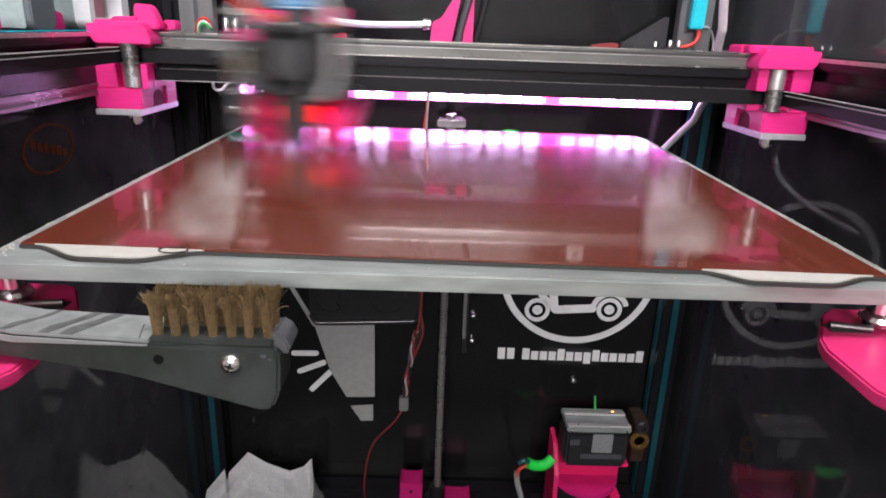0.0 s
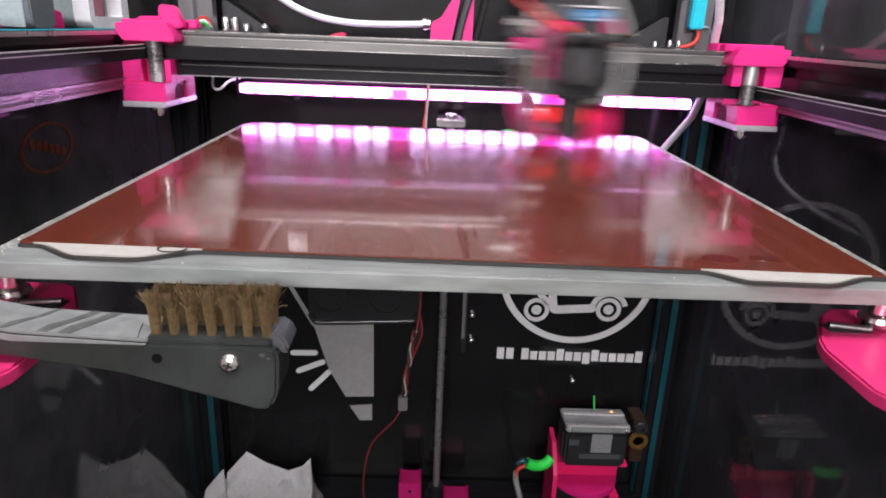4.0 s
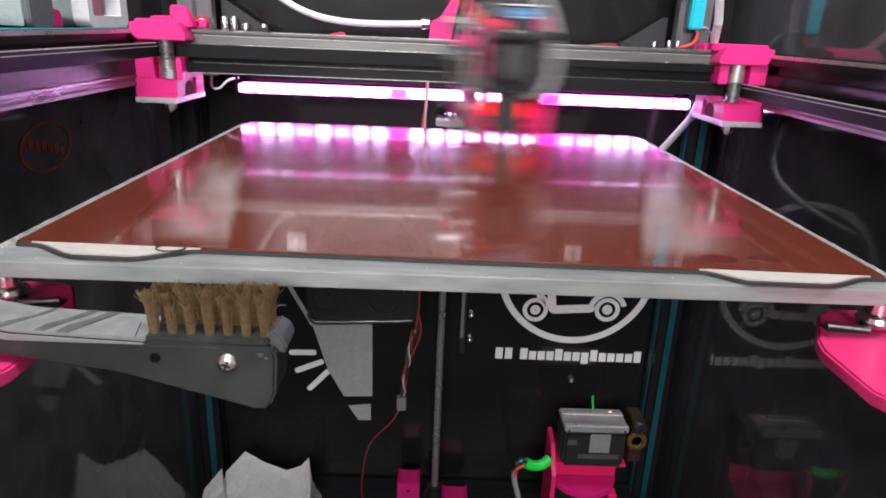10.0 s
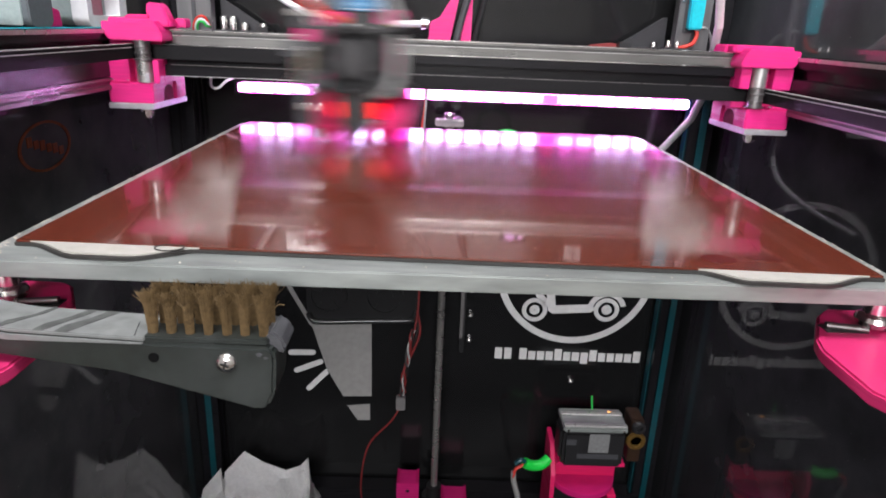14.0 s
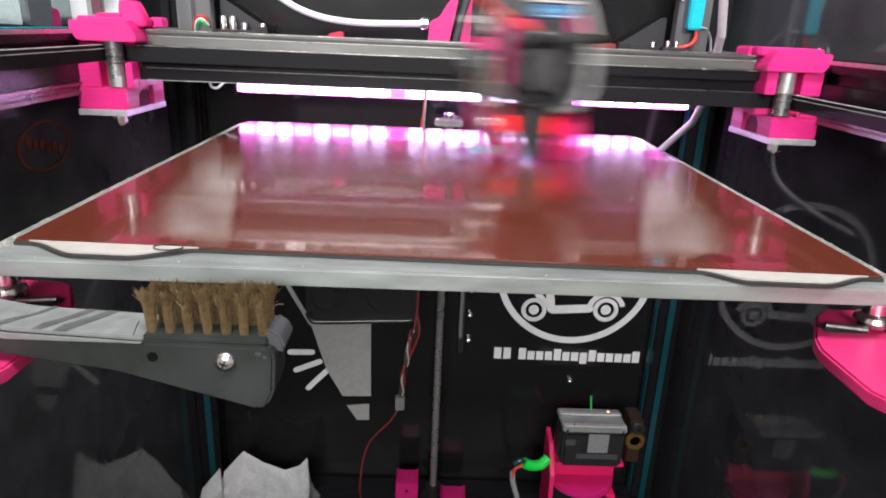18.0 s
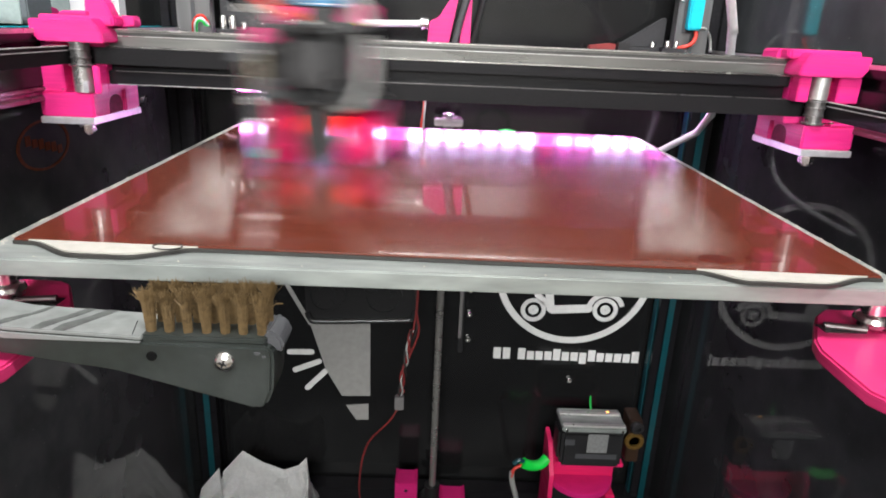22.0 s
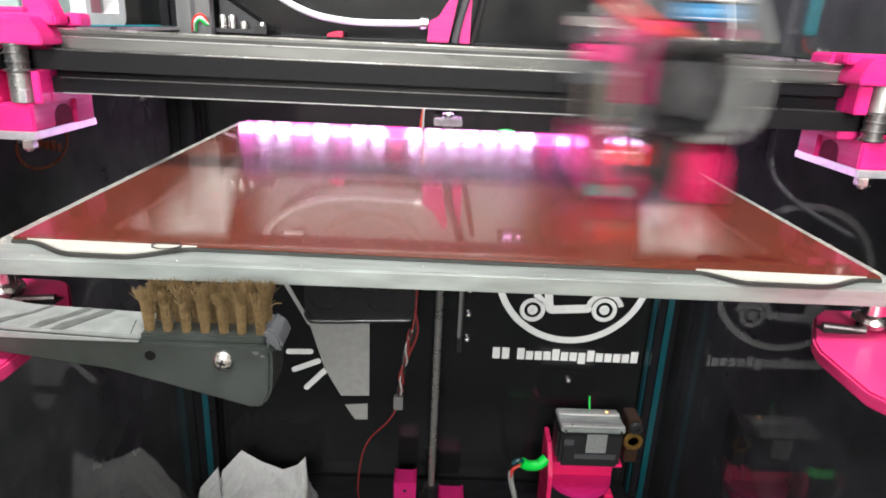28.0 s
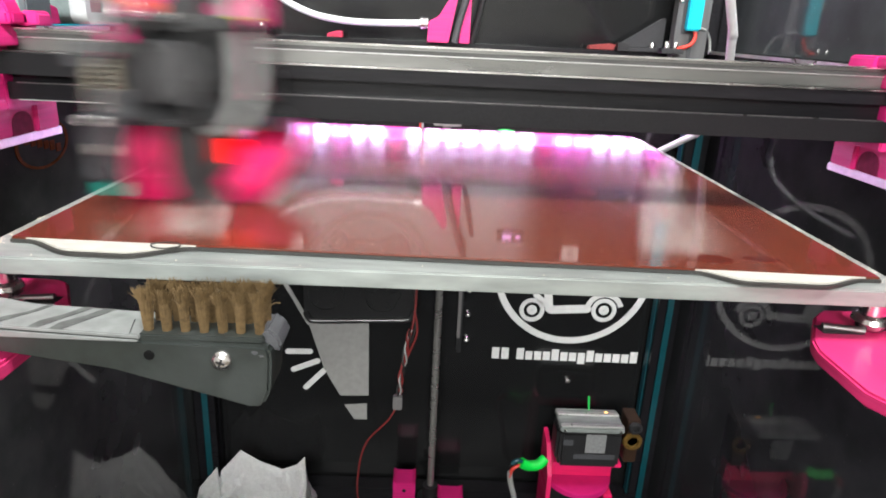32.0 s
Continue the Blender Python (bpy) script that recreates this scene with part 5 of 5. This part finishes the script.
for k in range(7):
    b = bmesh.new()
    pts = []
    for i in range(5):
        r = 0.0114 + 0.0062 * i / 4
        a = k * 2 * math.pi / 7 + 0.35 * i / 4
        for off, yy in ((-0.24, -0.0275), (0.24, -0.0205)):
            pts.append(b.verts.new((r * math.cos(a + off), yy, FZ + r * math.sin(a + off))))
            pts.append(b.verts.new((r * math.cos(a + off) , yy + 0.0008, FZ + r * math.sin(a + off))))
    for i in range(4):
        p, q = pts[4 * i:4 * i + 4], pts[4 * i + 4:4 * i + 8]
        for u, v in ((0, 2), (1, 3), (0, 1), (2, 3)):
            b.faces.new((p[u], p[v], q[v], q[u]))
    part("fan_blade", b, PLASTIC, fan)
for a in (35, 155, 275):
    part("fan_strut", bar_flat(0.010 * math.cos(radians(a)), FZ + 0.010 * math.sin(radians(a)), 0.0185 * math.cos(radians(a)), FZ + 0.0185 * math.sin(radians(a)), 0.0022, -0.0185, 0.0015), PLASTIC, fan)
part("shroud", prism([(-0.0195, 0.0345), (0.0205, 0.0345), (0.0205, 0.0730), (0.0160, 0.0765), (-0.0150, 0.0765), (-0.0195, 0.0730)], "y", -0.0185, 0.0015, 0.001), PLASTIC, head)
part("mount_plate", box(-0.026, 0.0245, 0.0020, 0.0068, 0.0730, 0.0850, 0.001), PINK, head)
part("back_plate", box(-0.0295, 0.0240, 0.0022, 0.0066, 0.0420, 0.0730, 0.001), PLASTIC, head)
part("side_strip", box(-0.0222, -0.0165, -0.0120, 0.0018, 0.0400, 0.0800, 0.0010), PINK, head)
part("right_plate", box(0.0206, 0.0218, -0.0120, -0.0002, 0.0440, 0.0720, 0.0005), PINK, head)
part("right_strip", box(0.0168, 0.0218, 0.0000, 0.0070, 0.0450, 0.0860, 0.0008), PINK, head)
bolt(0.0225, 0.0000, 0.0455, (0, -1, 0), 0.0016, 0.0014, head)
part("top_left_block", box(-0.0210, -0.0075, -0.0140, 0.0018, 0.0762, 0.0822, 0.001), PINK, head)
part("top_right_block", box(0.0130, 0.0212, -0.0140, 0.0018, 0.0750, 0.0805, 0.001), PINK, head)
part("clip_block", prism([(-0.0080, 0.0700), (0.0120, 0.0700), (0.0130, 0.0760), (0.0120, 0.0820), (-0.0060, 0.0820), (-0.0075, 0.0760)], "y", -0.0240, 0.0, 0.0008), PLASTIC, head)
part("cable_arm", prism([(0.0080, 0.0700), (0.0200, 0.0715), (0.0262, 0.0730), (0.0262, 0.0750), (0.0180, 0.0760), (0.0080, 0.0765)], "y", -0.0280, -0.0205, 0.0006), PLASTIC, head)
disp = part("display", box(-0.0085, 0.0140, -0.0210, -0.0020, 0.0818, 0.0907, 0.0008), PLASTIC, head, "small framed display")
part("blue_board", box(-0.0075, 0.0130, -0.0216, -0.0206, 0.0828, 0.0896, 0.0003), BLUE_PART, disp, "blue lit display field")
for k in range(9):
    part("display_mark", box(-0.0066 + 0.0021 * k, -0.0052 + 0.0021 * k, -0.02175, -0.0215, 0.0853 + 0.0004 * (k % 3), 0.0878 - 0.0003 * (k % 2)), PALE_BLUE, disp)
part("display_line", box(-0.0030, 0.0120, -0.02178, -0.0215, 0.0837, 0.0842), LIGHT_GREY, disp)
for k in range(8):
    part("header_pin", box(-0.0060 + 0.0022 * k, -0.0053 + 0.0022 * k, -0.0150, -0.0143, 0.0960, 0.0985), STEEL, disp)
part("pin_board", box(-0.0090, 0.0150, -0.0140, -0.0040, 0.0919, 0.1060, 0.0006), PLASTIC, disp)
for k in (-0.0045, 0.0085):
    bolt(k, -0.0250, 0.0745, (0, -1, 0), 0.0018, 0.0016, head)
part("board_edge", box(-0.0088, 0.0143, -0.0216, -0.0015, 0.0907, 0.0919, 0.0003), LIGHT_GREY, disp)
part("extruder_motor", box(-0.0240, 0.0080, 0.0075, 0.0340, 0.0882, 0.1200, 0.003), PLASTIC, head, "dark grey extruder motor")
part("motor_cap", box(-0.0245, 0.0085, 0.0070, 0.0345, 0.0852, 0.0885, 0.001), PLASTIC, head)
part("gear_case", prism([(-0.0245, 0.0832), (-0.0095, 0.0832), (-0.0095, 0.0915), (-0.0110, 0.0930), (-0.0215, 0.0930), (-0.0245, 0.0900)], "y", -0.0140, 0.0018, 0.0010), GREY_PRINT, head, "dark grey gear case")
part("carriage", box(-0.0270, 0.0190, 0.0085, 0.0355, 0.0708, 0.0838, 0.0012), STEEL, head, "steel rail carriage")
part("clamp_plate", box(-0.0450, -0.0320, -0.0080, -0.0055, 0.0545, 0.0640, 0.0005), GREY_PRINT, head, "dark grey clamp plate")
part("clamp_post", cyl((-0.0385, -0.0070, 0.0365), (-0.0385, -0.0070, 0.0545), 0.0019, n=16, bevel=0.0003), STEEL, head, "steel clamp screw")
part("belt_clamp", box(-0.0420, -0.0300, 0.0020, 0.0080, 0.0380, 0.0545, 0.0008), PLASTIC, head)
sp = []
for k in range(9):
    sp += [(0.0018, 0.0022 * k), (0.0021, 0.0022 * k + 0.0007), (0.0018, 0.0022 * k + 0.0014)]
part("spring", lathe((-0.0302, -0.0180, 0.0400), (0, 0, 1), sp, 16), TAN, head, "dull steel adjusting spring")
part("spring_cap", box(-0.0325, -0.0278, -0.0205, -0.0155, 0.0592, 0.0615, 0.0005), STEEL, head)
part("belt_clamp", box(0.0220, 0.0262, 0.0020, 0.0080, 0.0432, 0.0560, 0.0008), PLASTIC, head)
part("tensioner", box(-0.0420, -0.0330, 0.0080, 0.0200, 0.0712, 0.0850, 0.0012), GREY_PRINT, head, "dark grey tensioner")
part("tensioner_bar", box(-0.0440, -0.0300, 0.0060, 0.0120, 0.0790, 0.0830, 0.0008), STEEL, head)
bolt(-0.0300, 0.0060, 0.0770, (0, -1, 0), 0.0028, 0.0024, head)
bolt(-0.0300, 0.0060, 0.0860, (0, -1, 0), 0.0028, 0.0024, head)
part("tensioner_block", box(-0.0390, -0.0270, 0.0020, 0.0085, 0.0640, 0.0715, 0.0008), PINK, head)
probe = part("probe_body", prism([(-0.0345, 0.0140), (-0.0280, 0.0128), (-0.0268, 0.0180), (-0.0268, 0.0400), (-0.0315, 0.0410), (-0.0340, 0.0360)], "y", -0.0270, -0.0160, 0.0014), GREY_PRINT, head, "dark grey levelling probe")
part("probe_tip", cyl((-0.0308, -0.0215, 0.0135), (-0.0308, -0.0215, 0.0078), 0.0034, 0.003, n=18, bevel=0.0004), CYAN_TIP, probe, "teal probe tip")
bolt(-0.0325, -0.0270, 0.0370, (0, -1, 0), 0.0021, 0.0018, probe)
bolt(-0.0300, -0.0270, 0.0265, (0, -1, 0), 0.0023, 0.0018, probe)
part("hot_end_cover", prism([(-0.0135, 0.0420), (0.0085, 0.0420), (0.0080, 0.0200), (0.0060, 0.0090), (0.0020, 0.0048), (-0.0060, 0.0048), (-0.0105, 0.0090), (-0.0130, 0.0200)], "y", -0.0140, 0.0050, 0.0012), PLASTIC, head, "black hot end cover")
part("nozzle", lathe((-0.0026, -0.0040, 0.0032), (0, 0, 1), [(0.0004, 0), (0.0006, 0.0001), (0.0026, 0.0022), (0.0034, 0.0023), (0.0034, 0.0048)], 12), STEEL, head)
for ia, ib in ((-0.0178, -0.0140), (0.0085, 0.0135)):
    part("indicator", box(ia, ib, 0.0030, 0.0050, 0.0165, 0.0270, 0.0006), RED_GLOW, head, "glowing red light beside the hot end")
part("heater_clip", box(-0.0190, 0.0140, 0.0062, 0.0100, 0.0130, 0.0150, 0.0003), STEEL, head)


def duct(s, ox):
    """A curved air duct from behind the carriage down to the nozzle."""
    b = bmesh.new()
    line = spline([(ox + s * 0.0268, 0.0370, 0.0300), (ox + s * 0.0262, 0.0260, 0.0255), (ox + s * 0.0244, 0.0120, 0.0175), (ox + s * 0.0214, 0.0000, 0.0112), (ox + s * 0.0172, -0.0075, 0.0072)], 5)
    rings = []
    n = 20
    for i, p in enumerate(line):
        f = i / (len(line) - 1)
        w = 0.0092 - 0.0016 * f
        h = 0.0074 + 0.0016 * math.sin(f * 3.1) - 0.0016 * f
        d = (line[min(i + 1, len(line) - 1)] - line[max(i - 1, 0)]).normalized()
        side = d.cross(Vector((0, 0, 1))).normalized()
        up = side.cross(d)
        rg = []
        for k in range(n):
            a = 2 * math.pi * k / n
            c, q = math.cos(a), math.sin(a)
            c, q = math.copysign(abs(c) ** 0.5, c), math.copysign(abs(q) ** 0.5, q)
            rg.append(b.verts.new(p + side * w * c + up * h * q))
        rings.append(rg)
    for u, v in zip(rings, rings[1:]):
        for k in range(n):
            b.faces.new((u[k], u[(k + 1) % n], v[(k + 1) % n], v[k]))
    b.faces.new(rings[0][::-1])
    b.faces.new(rings[-1])
    pipe = part("air_duct", b, RED_LIT_PINK, head, "curved pink air duct")
    body = [(0.0125, 0.0130), (0.0215, 0.0165), (0.0255, 0.0250), (0.0255, 0.0335), (0.0215, 0.0352), (0.0145, 0.0320), (0.0115, 0.0260)]
    part("duct_body", prism([(ox + s * a, z) for a, z in body], "y", 0.0150, 0.0340, 0.0010), RED_LIT_PINK, pipe, "inner wall of the duct, its red light painted in")
    part("duct_flange", prism([(ox + s * a, z) for a, z in ((0.0140, 0.0335), (0.0312, 0.0335), (0.0312, 0.0372), (0.0290, 0.0385), (0.0140, 0.0385))], "y", 0.0340, 0.0430, 0.0008), PINK, pipe)
    part("duct_tab", box(ox + s * 0.0302 - 0.0016, ox + s * 0.0302 + 0.0016, 0.033, 0.0380, 0.0290, 0.0405, 0.0005), LILAC_PLATE, pipe)


duct(1, -0.002)
duct(-1, -0.002)
hose = part("cable_sleeve", sweep([(0.010, -0.004, 0.112), (0.0145, -0.014, 0.098), (0.0195, -0.0185, 0.086), (0.0230, -0.0205, 0.0745), (0.0248, -0.0215, 0.0640), (0.0250, -0.0222, 0.0540), (0.0232, -0.0222, 0.0430), (0.0185, -0.0210, 0.0362), (0.0130, -0.0180, 0.0340), (0.0090, -0.0135, 0.0345)], 0.0024, 12), CABLE_GREY, head, "pale grey cable sleeve")
part("tape", cyl((0.0228, -0.0204, 0.0752), (0.0231, -0.0206, 0.0735), 0.0031, n=16), YELLOW, hose, "yellow tape band")
part("cable_tie", cyl((0.0233, -0.0207, 0.0725), (0.0236, -0.0209, 0.0705), 0.0033, n=16), PLASTIC, hose, "black cable tie")
part("red_wire", sweep([(-0.045, 0.004, 0.102), (-0.038, -0.010, 0.0930), (-0.026, -0.0165, 0.0845), (-0.0150, -0.0175, 0.0795), (-0.0070, -0.0180, 0.0770)], 0.0013, 8), RED, head)
part("red_wire", sweep([(-0.044, 0.002, 0.100), (-0.036, -0.011, 0.0915), (-0.0245, -0.0175, 0.0830), (-0.0130, -0.0180, 0.0775), (-0.0060, -0.0175, 0.0755)], 0.0012, 8), RED, head)
part("grey_loop", sweep([(-0.0340, -0.006, 0.0920), (-0.0285, -0.0150, 0.0860), (-0.0250, -0.0175, 0.0740), (-0.0285, -0.0165, 0.0640), (-0.0330, -0.0100, 0.0590)], 0.0013, 8), GREY_WIRE, head)
part("side_lug", box(-0.0300, -0.0215, -0.0225, -0.0150, 0.0380, 0.0480, 0.001), GREY_PRINT, head)
part("right_lug", prism([(0.0175, 0.0430), (0.0300, 0.0395), (0.0300, 0.0310), (0.0205, 0.0310), (0.0175, 0.0340)], "y", 0.003, 0.012, 0.0006), PLASTIC, head)


fan.location.x -= 0.0015
probe.location.x += 0.0015


# ---- how the gantry and the head travel ----
GANTRY_Y = [
    (0.0, 0.2149), (0.5, 0.2200), (1.0, 0.2254), (1.5, 0.2306), (2.0, 0.2362), (2.5, 0.2415), (3.0, 0.2455), (3.5, 0.2470),
    (4.5, 0.2572), (5.5, 0.2676), (6.0, 0.2728), (6.5, 0.2774), (7.0, 0.2815), (7.5, 0.2838), (8.0, 0.2876), (8.25, 0.2882), (8.5, 0.2872),
    (9.0, 0.2828), (9.5, 0.2778), (10.0, 0.2719), (10.5, 0.2671), (11.0, 0.2628), (11.5, 0.2609), (12.0, 0.2563), (12.5, 0.2511), (13.0, 0.2464),
    (13.5, 0.2412), (14.0, 0.2358), (14.5, 0.2306), (15.5, 0.2232), (16.5, 0.2150), (17.0, 0.2099), (17.5, 0.2052), (18.0, 0.1994), (18.5, 0.1944),
    (19.0, 0.1900), (19.5, 0.1886), (20.0, 0.1840), (20.5, 0.1789), (21.0, 0.1737), (21.5, 0.1681), (22.0, 0.1624), (22.5, 0.1582), (23.0, 0.1558),
    (23.5, 0.1522), (24.0, 0.1472), (24.5, 0.1418), (25.0, 0.1362), (25.5, 0.1306), (26.5, 0.1224), (27.5, 0.1146), (28.0, 0.1092), (28.5, 0.1037),
    (29.0, 0.0981), (29.5, 0.0925), (30.0, 0.0885), (30.5, 0.0858), (31.0, 0.0838), (31.5, 0.0806), (32.0, 0.0766)]
# moments at which the head turns, right and left in turn, beginning at the right
# the strokes run a little early in the last seconds
EARLY = [(26.0, 0.0), (27.5, 0.022), (28.1, 0.026), (28.7, 0.004), (29.25, 0.008), (29.8, 0.018), (31.0, 0.018), (31.5, 0.034), (32.1, 0.012), (34.0, 0.012)]
TURNS = [-0.4415 + 0.5715 * k for k in range(15)] + [8.08 + 0.57265 * k for k in range(43)]
TURNS = [v - float(np.interp(v, [a for a, _ in EARLY], [b for _, b in EARLY])) for v in TURNS]
X_LEFT, X_RIGHT, RAMP = -0.1466, 0.1411, 0.062


def gantry_y(t):
    for (t0, y0), (t1, y1) in zip(GANTRY_Y, GANTRY_Y[1:]):
        if t <= t1:
            y = y0 + (y1 - y0) * (t - t0) / (t1 - t0)
            break
    else:
        y = GANTRY_Y[-1][1]
    return y - 0.0006 - 0.010 * (0.2316 - y)


def drift_x(t):
    """Sideways drift of the gantry, fitted to the camera's view."""
    return 0.012 * (gantry_y(t) - 0.2316)


def head_x(t):
    """Strokes at one speed with short ramps at both ends."""
    k = max(i for i, v in enumerate(TURNS) if v <= t)
    u, length = t - TURNS[k], TURNS[k + 1] - TURNS[k]
    speed = 1.0 / (length - RAMP)
    if u < RAMP:
        d = 0.5 * speed / RAMP * u * u
    elif u > length - RAMP:
        d = 1 - 0.5 * speed / RAMP * (length - u) ** 2
    else:
        d = speed * (u - RAMP / 2)
    start, end = (X_RIGHT, X_LEFT) if k % 2 == 0 else (X_LEFT, X_RIGHT)
    return start + (end - start) * d


def motions():
    walk(gantry, [(t, pose(drift_x(t), gantry_y(t), 0)) for t, _ in GANTRY_Y])
    for piece, side, tip in belt_runs:
        rows = []
        for k in range(481):
            clamp = head_x(k / 15) + side * 0.028
            rows.append((k / 15, pose(side * max(0.0, side * (clamp - tip)), 0, 0)))
        walk(piece, rows)
    # the hanging tube is drawn forward as the head goes away from it
    slack = ((0.0156, -0.038, 0.044), (-0.006, -0.052, 0.047), (-0.020, -0.056, 0.052), (-0.28, -0.45, 0.80), (-0.28, -0.35, 0.80))
    taut = ((0.027, -0.055, 0.034), (-0.006, -0.078, 0.050), (-0.030, -0.092, 0.059), (-0.40, -0.80, 0.75), (-0.50, -0.65, 0.77))
    poses = [[] for _ in LINKS]
    for k in range(481):
        t = k / 15
        f = 0.9 * ease(0.0, 1.0, (0.225 - gantry_y(t)) / 0.075) - 0.7 * head_x(t)
        f = min(f, 25.0 * (0.277 - gantry_y(t)))
        p = PIVOT - BASE[side_tube.name]
        for row, length, a, b in zip(poses, LINKS, slack, taut):
            way = Vector(a).lerp(Vector(b), max(-0.4, min(1.15, f))).normalized()
            row.append((t, Matrix.Translation(p) @ Vector((0, 0, 1)).rotation_difference(way).to_matrix().to_4x4()))
            p = p + length * way
    for piece, row in zip(cable_runs, poses):
        walk(piece, row)
    walk(head, [(k / 15, pose(head_x(k / 15) + drift_x(k / 15), gantry_y(k / 15), 0)) for k in range(481)])


motions()
